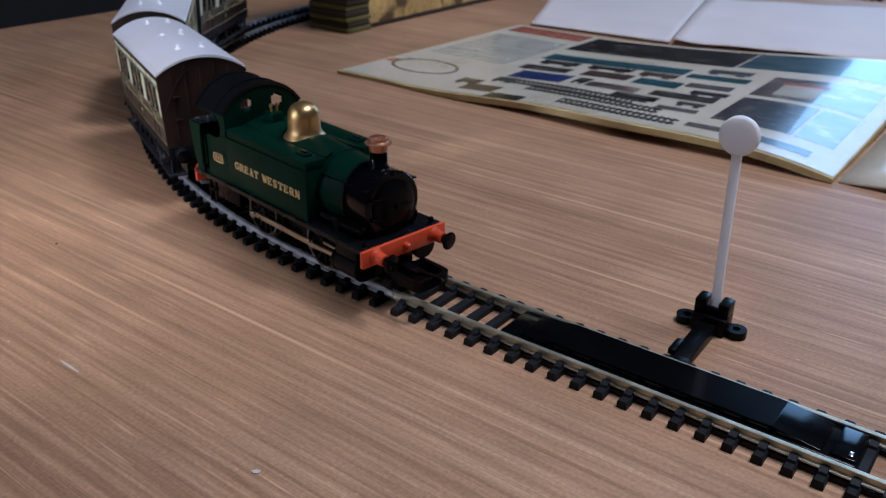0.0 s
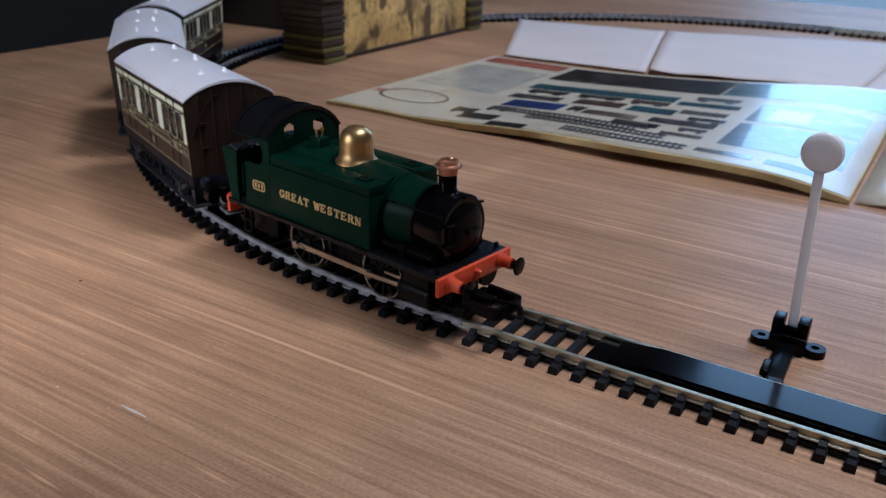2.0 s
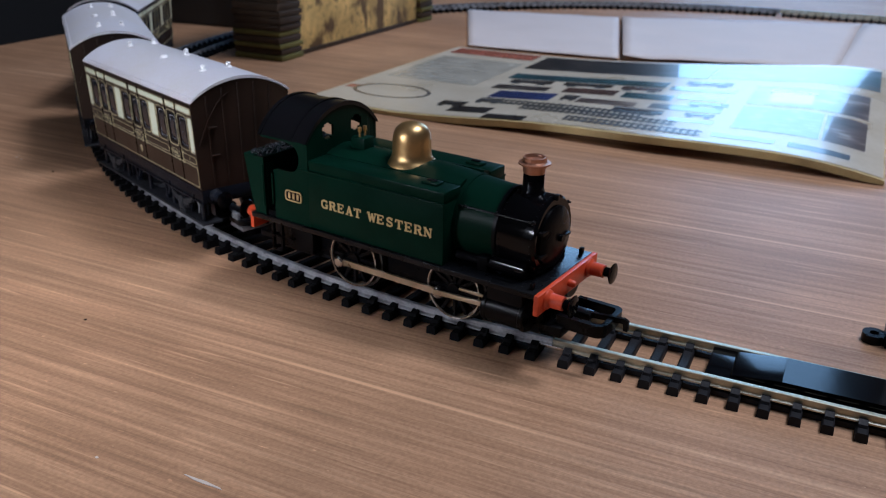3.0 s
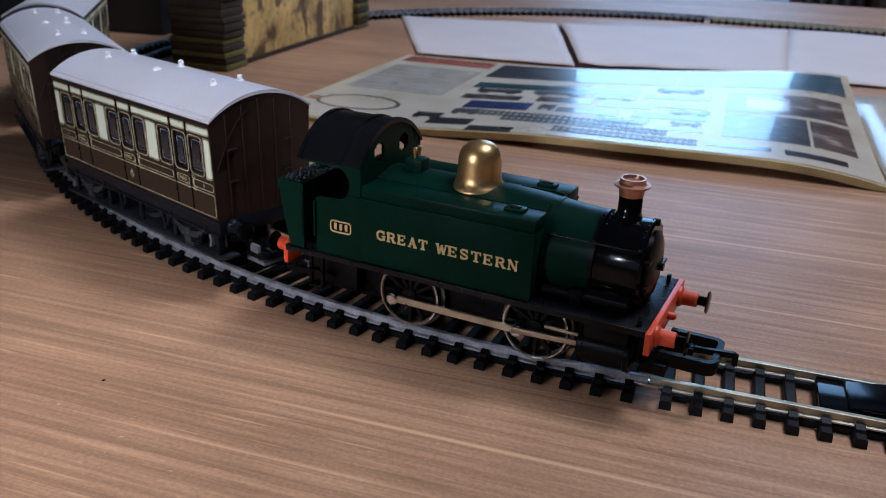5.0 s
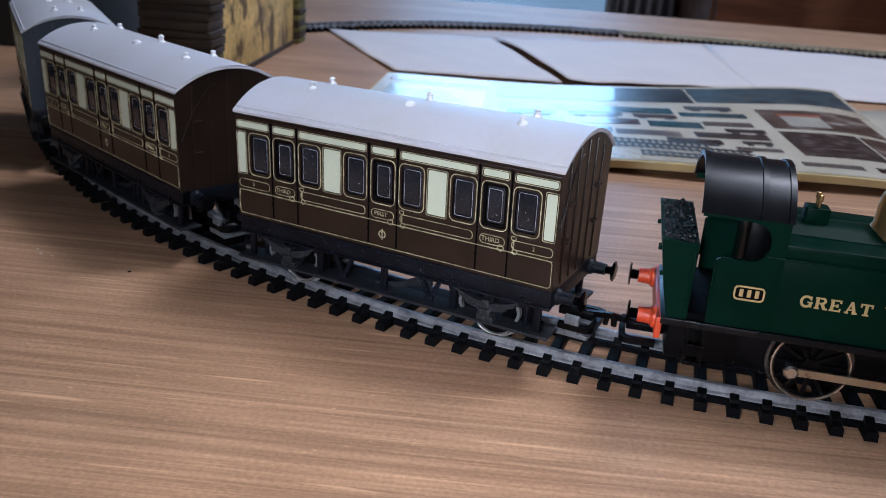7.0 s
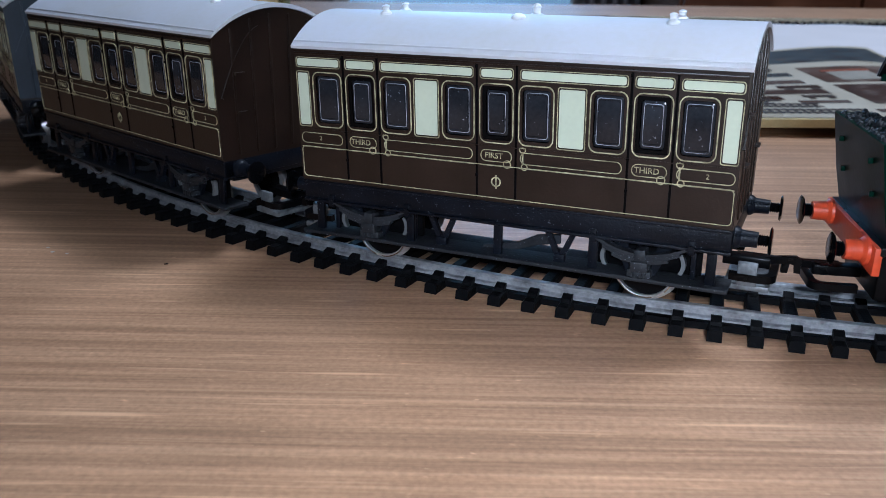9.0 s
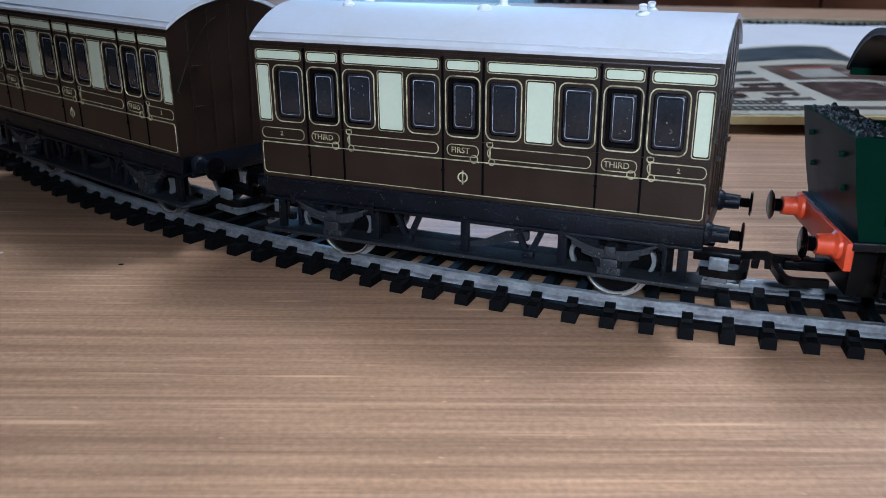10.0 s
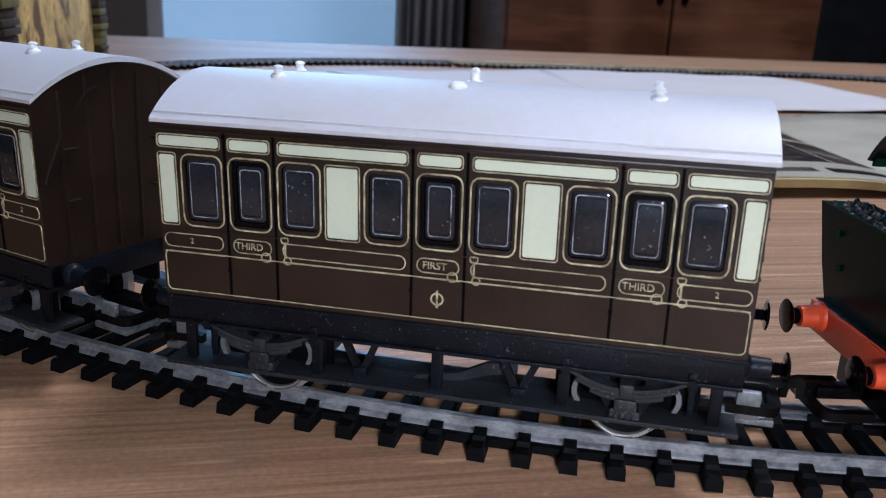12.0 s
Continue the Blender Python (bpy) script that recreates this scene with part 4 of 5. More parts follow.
        for x in (-13, 13):
            hang = box(bmesh.new(), x - 1.2, x + 1.2, *sorted((d * 12.9, d * 14.9)), 11.6, 13.4, 0.3)
            for e in (-1, 1):
                mm = Matrix.Translation(((x + 1.6 * e) * MM, d * 13.9 * MM, 15.4 * MM)) @ Matrix.Rotation(e * 0.42, 4, "Y")
                box(hang, -0.55, 0.55, -0.5, 0.5, -4.2, 4.2, 0, mm)
            part("v_hanger", hang, CHASSIS_GREY, ob)
        lever = [(-d * u, w) for u, w in ((-4.5, 11.7), (-4.2, 12.3), (3.0, 13.6), (7.5, 15.9), (12.4, 16.6), (12.4, 14.7), (8.0, 13.9), (3.0, 12.2))]
        part("brake_lever", prism(bmesh.new(), lever, *sorted((d * 11.4, d * 12.4)), "y"), FOOTBOARD_GREY, ob)
        for x in (-29.5, 29.5):
            ax = bmesh.new()
            box(ax, x - 2.3, x + 2.3, *sorted((d * 13.6, d * 16.7)), 10.9, 13.0, 0.3)
            box(ax, x - 1.7, x + 1.7, *sorted((d * 13.6, d * 17.2)), 12.8, 14.9, 0.35)
            box(ax, x - 1.1, x + 1.1, *sorted((d * 13.6, d * 16.9)), 14.7, 17.2, 0.3)
            box_ob = part("axle_box", ax, SPRING_GREY, ob, "dusty grey stepped axle box")
            cap = bmesh.new()
            for k in (-1.3, -0.45, 0.45, 1.3):
                box(cap, x + k - 0.25, x + k + 0.25, *sorted((d * 16.6, d * 17.0)), 11.3, 12.6, 0.08)
            part("box_cover", cap, SPRING_GREY, box_ob)
            for e in (-1, 1):
                iron = bmesh.new()
                prism(iron, [(x + e * 2.5, 11.2), (x + e * 1.6, 11.2), (x + e * 3.2, 19.4), (x + e * 6.4, 19.4)], *sorted((d * 13.7, d * 14.7)), "y")
                part("w_iron", iron, CHASSIS_GREY, box_ob)
            us = [-9.4 + 18.8 * k / 16 for k in range(17)]
            for leaf in range(3):
                half = 9.4 - 2.0 * leaf
                lu = [u * half / 9.4 for u in us]
                base = 16.3 - 0.62 * leaf
                spring = bmesh.new()
                prism(spring, [(x + u, base + 2.6 * (u / 9) ** 2) for u in lu] + [(x + u, base - 0.64 + 2.6 * (u / 9) ** 2) for u in reversed(lu)], *sorted((d * 14.4, d * (16.5 + 0.12 * leaf))), "y")
                part("spring_leaf", spring, SPRING_GREY, box_ob)
            for e in (-1, 1):
                hang = box(bmesh.new(), x + e * 9.3 - 0.7, x + e * 9.3 + 0.7, *sorted((d * 14.2, d * 16.6)), 17.4, 20.2, 0.2)
                lathe(hang, [(0.75, 16.4 * d), (0.7, 16.9 * d)], (x + e * 9.3, 0, 18.6), "y", 10)
                part("spring_hanger", hang, CHASSIS_GREY, box_ob)
            # black plate added behind the axle to hide light under the coach
            part("axle_guard", box(bmesh.new(), x - 11, x + 11, *sorted((d * 11.2, d * 12.4)), 12.0, 19.6, 0.3), BLACK_MATT, box_ob)
            for e in (-1, 1):
                block = bmesh.new()
                bow = [(-0.7, 1.9), (-0.25, 0.9), (-0.1, 0), (-0.25, -0.9), (-0.7, -1.9)]
                pts = [(x + e * (7.6 + px_), 14.3 + pz) for px_, pz in bow] + [(x + e * (8.4 + px_), 14.3 + pz) for px_, pz in reversed(bow)]
                prism(block, pts, *sorted((d * 13.0, d * 14.2)), "y")
                part("brake_shoe", block, BRAKE_GREY, box_ob)
                part("brake_arm", box(bmesh.new(), x + e * 9.6 - 0.5, x + e * 9.6 + 0.5, *sorted((d * 12.8, d * 13.8)), 11.7, 18.6, 0.15), CHASSIS_GREY, box_ob)
        for x in (-29.5, 29.5):
            wheel("wheel", ob, x, d * 8.0, 11.2, 6.2, WHEEL_BRIGHT, d, 0)
    part("chassis", box(bmesh.new(), -44, 44, -12.6, 12.6, 17.0, 22.9, 0.4), CHASSIS_GREY, ob)
    for d in (-1, 1):
        part("buffer_beam", box(bmesh.new(), *sorted((d * 44.2, d * HALF)), -16, 16, 18.6, 22.9, 0.2), CHASSIS_GREY, ob)
        for y in (-11.8, 11.8):
            buffer(ob, d * HALF, y, 20.6, d, CHASSIS_GREY, 6.6, 1.6, 2.7)
        coupling(ob, d * 43, d, 13.0)
        # grey dropped plate that guides the hook
        guide = bmesh.new()
        box(guide, *sorted((d * 44.0, d * 52.6)), -6.6, 6.6, 8.4, 9.6, 0.25)
        box(guide, *sorted((d * 46.5, d * 50.2)), -7.0, -5.8, 9.4, 14.2, 0.25)
        part("coupling_plate", guide, COUPLING_GREY, ob, "scuffed grey metal coupling plate")
    # the sides lean out slightly towards the cantrail
    for o in ob.children_recursive:
        if o.type == "MESH" and o.name.split(".")[0] not in ("roof", "rain_strip", "ventilator", "lamp_top"):
            for v in o.data.vertices:
                z = v.co.z / MM
                if z > FLOOR_Z - 0.1 and o.name.split(".")[0] != "class_lettering":
                    v.co.y *= 1 + (0.55 + 0.45 * (z - 37) / 13) / 16.6
                    if 35.0 < z < 47.0:
                        v.co.z = (41.1 + (z - 41.1) * 1.07) * MM
    return ob


# three coaches round the curve
first_coach = coach(pose(-0.1504, 0.0323, 0.0002, 0, -0.84, -24.0), "brown and cream four-wheel model coach coupled behind the engine")
second_coach = copy_thing(first_coach, pose(-0.2443, 0.0912, 0, 0, 0, -40.8))
second_coach["label"] = "brown and cream four-wheel model coach in mid train"
third_coach = copy_thing(first_coach, pose(-0.3155, 0.1745, 0, 0, 0, -58.6))
third_coach["label"] = "brown and cream four-wheel model coach at the tail"

# ---- engine ----
engine = thing("tank_engine", pose(-0.0370, 0.0016, 0, 0, 0, -8.6), "dark green model tank engine with brass dome and copper chimney", "locomotive")

part("footplate", box(bmesh.new(), -52.5, 46.2, -16.8, 16.8, 21.6, 23.2, 0.2), FOOTPLATE_BLACK, engine)
bm = bmesh.new()
box(bm, -48, 44, -6.4, 6.4, 9.0, 21.7, 0.4)
box(bm, -50, -34, -10, 10, 10.5, 21.7, 0.6)
part("chassis_block", bm, BLACK_SATIN, engine)
# boiler, smokebox, tanks
bm = lathe(bmesh.new(), [(12.6, -29), (12.6, 6), (12.2, 14), (11.5, 20), (11.0, 26), (10.9, 30.6)], (0, 0, 32.9), "x", 48)
boiler = part("boiler", bm, LOCO_GREEN, engine, "dark green boiler barrel", smooth=False)
part("boiler_band", lathe(bmesh.new(), [(11.95, 17.8), (11.85, 18.8)], (0, 0, 32.9), "x", 48), LOCO_GREEN, boiler)
part("boiler_band", lathe(bmesh.new(), [(11.2, 29.6), (11.2, 30.6)], (0, 0, 32.8), "x", 48), BLACK_SATIN, boiler)
bm = lathe(bmesh.new(), [(10.7, 30.4), (10.9, 30.8), (10.9, 41.4), (10.3, 42.0)], (0, 0, 32.6), "x", 48)
box(bm, 29.6, 41.6, -9.2, 9.2, 23.0, 30, 0.4)
smokebox = part("smokebox", bm, BLACK_GLOSS, engine, "gloss black smokebox")
bm = lathe(bmesh.new(), [(8.3, 41.8), (8.3, 42.6), (7.0, 43.3), (3.5, 43.9), (1.0, 44.0), (1.0, 45.0)], (0, 0, 32.6), "x", 36)
box(bm, 43.4, 44.6, -0.5, 5.2, 32.2, 32.9, 0.1)
for z in (29.4, 35.8):
    box(bm, 42.0, 43.4, -8.8, 2, z - 0.5, z + 0.5, 0.1)
part("smokebox_door", bm, BLACK_SATIN, smokebox)
for x in (31.4, 40.9):
    rivets = bmesh.new()
    for k in range(22):
        a = radians(-20 + 220 * k / 21)
        lathe(rivets, [(0.24, -0.1), (0.2, 0.12)], (x, 10.95 * math.cos(a), 32.6 + 10.95 * math.sin(a)), "z", 6)
    part("rivet_row", rivets, BLACK_SATIN, smokebox)
for y in (-9.3, 9.3):
    part("smokebox_panel", box(bmesh.new(), 31.8, 40.4, *sorted((y, y * 1.035)), 24.2, 29.4, 0.12), BLACK_SATIN, smokebox)
for y in (-14.2, 14.2):
    part("lamp_bracket", box(bmesh.new(), 43.6, 44.6, y - 0.7, y + 0.7, 23.0, 25.0, 0.1), BLACK_SATIN, engine)
part("lamp_bracket", box(bmesh.new(), 41.6, 42.8, -0.6, 0.6, 42.6, 44.2, 0.2), BLACK_SATIN, smokebox)
# steam chests beside the smokebox
for d in (-1, 1):
    bm = bmesh.new()
    lathe(bm, [(1.1, 19.5), (1.1, 37.5)], (0, d * 11.2, 25.6), "x", 16)
    part("steam_pipe", bm, BLACK_MATT, engine)
    part("pipe_clack", box(bmesh.new(), 26.4, 29.6, *sorted((d * 9.6, d * 12.6)), 23.0, 27.4, 0.5), BLACK_MATT, engine)
    part("steam_chest", lathe(bmesh.new(), [(1.9, 29.6), (2.3, 30.0), (2.3, 40.0), (1.9, 40.4)], (0, d * 9.9, 25.7), "x", 22), BLACK_GLOSS, engine)
    rail = lathe(bmesh.new(), [(0.28, 17.9), (0.28, 41.6)], (0, d * 9.9, 39.0), "x", 10)
    rail_ob = part("boiler_handrail", rail, BLACK_SATIN, engine)
    for x in (20.5, 30.0, 40.8):
        part("rail_knob", lathe(bmesh.new(), [(0.45, 8.4 * d), (0.45, 9.8 * d), (0.55, 10.0 * d), (0.3, 10.4 * d)], (x, 0, 39.0), "y", 10), BLACK_SATIN, rail_ob)
    # side tank: lower sheet, stepped bead, upper sheet
    bm = bmesh.new()
    box(bm, -29.5, 17.8, *sorted((d * 8.0, d * 15.9)), 23.2, 40.4, 0.25)
    box(bm, -29.5, 17.8, *sorted((d * 7.4, d * 15.6)), 40.2, 43.6, 0.5)
    tank = part("side_tank", bm, LOCO_GREEN, engine, "dark green side tank")
    part("tank_bead", box(bmesh.new(), -33.0, 17.9, *sorted((d * 15.5, d * 16.15)), 40.1, 40.6, 0.15), LOCO_GREEN, tank)
    part("tank_filler", box(bmesh.new(), 8.2, 13.4, *sorted((d * 9.2, d * 12.6)), 43.5, 44.4, 0.35), LOCO_GREEN, tank)
    part("filler_grip", box(bmesh.new(), 9.4, 12.2, *sorted((d * 10.3, d * 11.5)), 44.3, 44.8, 0.2), BLACK_SATIN, tank)


def slab_word(word, wide, tall):
    """Slab-serif capitals from thick strokes, in the plane z = 0, centred."""
    thick, thin = 0.24, 0.135
    strokes = {
        "E": [((0.16, 0), (0.16, 1), thick)] + [((0.0, y), (0.72, y), thin) for y in (0.055, 0.945)] + [((0.16, 0.5), (0.5, 0.5), thin), ((0.68, 0), (0.68, 0.28), thin), ((0.68, 0.72), (0.68, 1), thin), ((0.5, 0.36), (0.5, 0.64), thin)],
        "T": [((0.4, 0), (0.4, 1), thick), ((0, 0.945), (0.8, 0.945), thin), ((0.05, 0.68), (0.05, 1), thin), ((0.75, 0.68), (0.75, 1), thin), ((0.2, 0.055), (0.6, 0.055), thin)],
        "A": [((0.13, 0), (0.4, 1), thin), ((0.68, 0), (0.4, 1), thick), ((0.22, 0.32), (0.6, 0.32), thin), ((0, 0.055), (0.28, 0.055), thin), ((0.5, 0.055), (0.84, 0.055), thin)],
        "R": [((0.16, 0), (0.16, 1), thick), ((0, 0.945), (0.46, 0.945), thin), ((0.16, 0.5), (0.46, 0.5), thin), ((0.44, 0.52), (0.68, 0.02), thick), ((0, 0.055), (0.32, 0.055), thin), ((0.58, 0.055), (0.86, 0.055), thin)],
        "W": [((0.08, 1), (0.28, 0), thick), ((0.28, 0), (0.46, 0.9), thin), ((0.46, 0.9), (0.64, 0), thick), ((0.64, 0), (0.84, 1), thin), ((-0.06, 0.945), (0.22, 0.945), thin), ((0.72, 0.945), (0.96, 0.945), thin)],
        "N": [((0.14, 0), (0.14, 1), thin), ((0.70, 0), (0.70, 1), thin), ((0.14, 1), (0.70, 0), thick), ((0, 0.055), (0.28, 0.055), thin), ((0, 0.945), (0.2, 0.945), thin), ((0.56, 0.945), (0.84, 0.945), thin)],
        "G": [((0.70, 0.04), (0.70, 0.44), thick), ((0.50, 0.44), (0.86, 0.44), thin), ((0.70, 0.66), (0.70, 0.98), thin)],
        "S": [((0.64, 0.68), (0.64, 1.0), thin), ((0.13, 0.0), (0.13, 0.32), thin)],
    }
    arcs = {"R": [(0.44, 0.722, 0.22, 0.222, -90, 90)], "G": [(0.42, 0.5, 0.34, 0.445, 50, 310)],
            "S": [(0.39, 0.73, 0.25, 0.215, 30, 270), (0.39, 0.27, 0.26, 0.215, -150, 90)]}
    bm = bmesh.new()
    pitch = wide / len(word)
    sx = pitch * 1.02
    level = 0
    for k, ch in enumerate(word):
        lines = list(strokes[ch])
        for ax, ay, rx, ry, a0, a1 in arcs.get(ch, []):
            n = 9
            pts = [(ax + rx * math.cos(radians(a0 + (a1 - a0) * i / n)), ay + ry * math.sin(radians(a0 + (a1 - a0) * i / n))) for i in range(n + 1)]
            lines += [(p, q, 0.20) for p, q in zip(pts, pts[1:])]
        for (ax, ay), (bx, by), w in lines:
            a = Vector((k * pitch - wide / 2 + ax * sx, (ay - 0.5) * tall))
            e = Vector((k * pitch - wide / 2 + bx * sx, (by - 0.5) * tall))
            run = (e - a).normalized()
            if abs(run.x) < 0.99 and abs(run.y) < 0.99:
                a, e = a - run * 0.05, e + run * 0.05
            side = Vector((-run.y, run.x)) * w * tall * 0.5
            level = (level + 1) % 7
            prism(bm, [tuple(a + side), tuple(a - side), tuple(e - side), tuple(e + side)], -0.05, 0.09 + level * 0.003, "z")
    return bm


# flat cover plates between the tanks and the boiler crown
for d in (-1, 1):
    bm = bmesh.new()
    prism(bm, [(d * 7.6, 42.6), (d * 7.6, 43.7), (d * 4.4, 44.75), (d * 4.4, 43.6)], -29.4, 17.4, "x")
    part("boiler_cover", bm, LOCO_GREEN, engine)
# lettering and number plate on both sides
for d in (-1, 1):
    turn = pose(0, 0, 0, 90, 0, 0 if d < 0 else 180)
    mid = -5.2
    for word, cx, wide in (("GREAT", -16.9, 15.2), ("WESTERN", 3.7, 22.2)):
        ob = part("lettering", slab_word(word, wide, 2.65), GOLD_PAINT, engine, "gold slab-serif lettering")
        ob.matrix_basis = Matrix.Translation(((mid + (cx - mid) * (1 if d < 0 else -1)) * MM, d * 15.95 * MM, 0.0317)) @ turn
    bm = plate(bmesh.new(), -38.3, -31.8, 29.9, 33.3, 1.0, *sorted((d * 15.9, d * 16.2)))
    number = part("number_plate", bm, BLACK_SATIN, engine, "black plate with brass rim and bars")
    bm = band(bmesh.new(), -38.3, -31.8, 29.9, 33.3, 1.0, 0.4, *sorted((d * 15.9, d * 16.4)))
    for x in (-36.7, -35.05, -33.4):
        box(bm, x - 0.42, x + 0.42, *sorted((d * 16.1, d * 16.35)), 30.7, 32.5, 0.08)
    part("plate_rim", bm, GOLD_PAINT, number)
# cab: side sheets with a cut-away, spectacle plate, roof
for d in (-1, 1):
    bm = bmesh.new()
    ys = sorted((d * 15.0, d * 15.9))
    outline = [(-43.0, 23.2), (-29.3, 23.2), (-29.3, 49.0), (-47.4, 49.0), (-47.4, 47.6), (-37.5, 47.6), (-36.2, 47.4)]
    outline += [(-36.2 + 3.6 * math.cos(radians(a)), 43.1 + 4.3 * math.sin(radians(a))) for a in range(75, -91, -15)]
    outline += [(-41.8, 38.8), (-43.0, 38.2)]
    prism(bm, outline, *ys, "y")
    part("cab_side", bm, LOCO_GREEN, engine)
    part("handrail", box(bmesh.new(), -43.4, -42.8, *sorted((d * 15.9, d * 16.7)), 27.5, 37.5, 0.2), LOCO_GREEN, engine)
    part("handrail", box(bmesh.new(), -47.8, -47.2, *sorted((d * 15.4, d * 16.2)), 26.0, 39.0, 0.2), LOCO_GREEN, engine)
bm = bmesh.new()
prism(bm, [(y, z) for y, z in roof_arc(16.4, 48.4, 57.4, 24)] + [(y, z) for y, z in reversed(roof_arc(15.8, 48.4, 56.5, 24))], -47.9, -29.0, "x")
cab_roof = part("cab_roof", bm, BLACK_ROOF, engine, "black arched cab roof with riveted ribs")
for x in (-47.4, -35.2, -29.6):
    bm = bmesh.new()
    prism(bm, [(y, z) for y, z in roof_arc(16.7, 48.4, 57.8, 24)] + [(y, z) for y, z in reversed(roof_arc(16.3, 48.4, 57.3, 24))], x - 0.6, x + 0.6, "x")
    part("roof_rib", bm, BLACK_ROOF, cab_roof)


def spectacle(x0, x1):
    """Cab sheet with two round windows: strips above, below and between square-cut holes."""
    bm = bmesh.new()
    n = 36
    top = roof_arc(15.8, 48.6, 56.6, n)
    for (ya, za), (yb, zb) in zip(top, top[1:]):
        ym = (ya + yb) / 2
        gap = None
        for c in (-6.4, 6.4):
            if abs(ym - c) < 2.5:
                h = math.sqrt(2.5 ** 2 - (ym - c) ** 2)
                gap = (50.2 - h, 50.2 + h)
        low = 40.0
        spans = [(low, gap[0]), (gap[1], None)] if gap else [(low, None)]
        for z0, z1 in spans:
            prism(bm, [(ya, z0), (yb, z0), (yb, zb if z1 is None else z1), (ya, za if z1 is None else z1)], x0, x1, "x")
    bmesh.ops.remove_doubles(bm, verts=bm.verts, dist=1e-6)
    return bm


part("spectacle_plate", spectacle(-30.2, -29.4), LOCO_GREEN, engine, "green cab front with two round windows")
part("cab_rear_sheet", box(bmesh.new(), -47.4, -46.8, -14.8, 14.8, 23.2, 39.5, 0.2), LOCO_GREEN, engine)
part("cab_floor", box(bmesh.new(), -47, -29.5, -15, 15, 23.2, 24.6), BLACK_MATT, engine)
part("firebox_backhead", box(bmesh.new(), -36.6, -30.3, -9, 9, 24.6, 46, 0.8), BLACK_SATIN, engine)
# bunker with coal
bm = bmesh.new()
prism(bm, [(-55.0, 41.2), (-47.0, 41.2), (-47.0, 23.2), (-51.4, 23.2), (-53.0, 30)], -15.9, 15.9, "y")
bunker = part("bunker", bm, LOCO_GREEN, engine, "green coal bunker")
coal = bmesh.new()
rng = random.Random(5)
for k in range(150):
    mm = Matrix.Translation((rng.uniform(-54.4, -47.6) * MM, rng.uniform(-15, 15) * MM, rng.uniform(40.9, 41.5) * MM)) @ Euler((rng.uniform(0, 3), rng.uniform(0, 3), rng.uniform(0, 3))).to_matrix().to_4x4()
    s = bmesh.new()
    bmesh.ops.create_icosphere(s, subdivisions=1, radius=rng.uniform(0.45, 0.8) * MM)
    join(coal, s, mm @ Matrix.Diagonal((1.2, 0.9, 0.7, 1)))
part("coal_load", coal, COAL, bunker, "glossy black moulded coal")
for y in (-9.5, 9.5):
    for z in (31, 37):
        part("lamp_iron", box(bmesh.new(), -54.9 + (36 - z) * 0.2, -54.0 + (36 - z) * 0.2, y - 0.3, y + 0.3, z - 0.5, z + 0.5, 0.1), LOCO_GREEN, bunker)
# boiler fittings
bm = lathe(bmesh.new(), [(7.4, 43.6), (7.2, 44.3), (6.3, 45.1), (5.75, 46.1), (5.55, 47.4), (5.5, 50.9), (5.2, 52.7), (4.5, 54.1), (3.2, 55.2), (1.6, 55.8), (0.2, 55.95)], (-3.9, 0, 0), "z", 44)
part("dome", bm, BRASS, engine, "polished brass dome", smooth=True)
bm = lathe(bmesh.new(), [(5.2, 41.0), (4.2, 42.4), (3.3, 43.4), (2.85, 44.6), (2.75, 49.0)], (35.2, 0, 0), "z", 36)
chimney = part("chimney", bm, BLACK_GLOSS, engine, "black chimney with copper cap", smooth=True)
bm = lathe(bmesh.new(), [(2.7, 48.6), (2.9, 48.8), (3.05, 50.6), (3.3, 50.9), (4.2, 51.1), (4.25, 51.5), (3.3, 51.7), (3.05, 52.0), (3.05, 53.0), (2.5, 53.05), (2.2, 52.2)], (35.2, 0, 0), "z", 36)
part("chimney_cap", bm, COPPER, chimney, "dull copper cap")
bm = bmesh.new()
box(bm, -24.4, -19.2, -2.4, 2.4, 43.6, 48.6, 0.5)
valve = part("safety_valve", bm, LOCO_GREEN, engine)
for y in (-1.2, 1.2):
    part("whistle", lathe(bmesh.new(), [(0.35, 48.4), (0.35, 50.0), (0.6, 50.2), (0.6, 51.4), (0.2, 51.6)], (-21.8, y, 0), "z", 12), BRASS, valve)
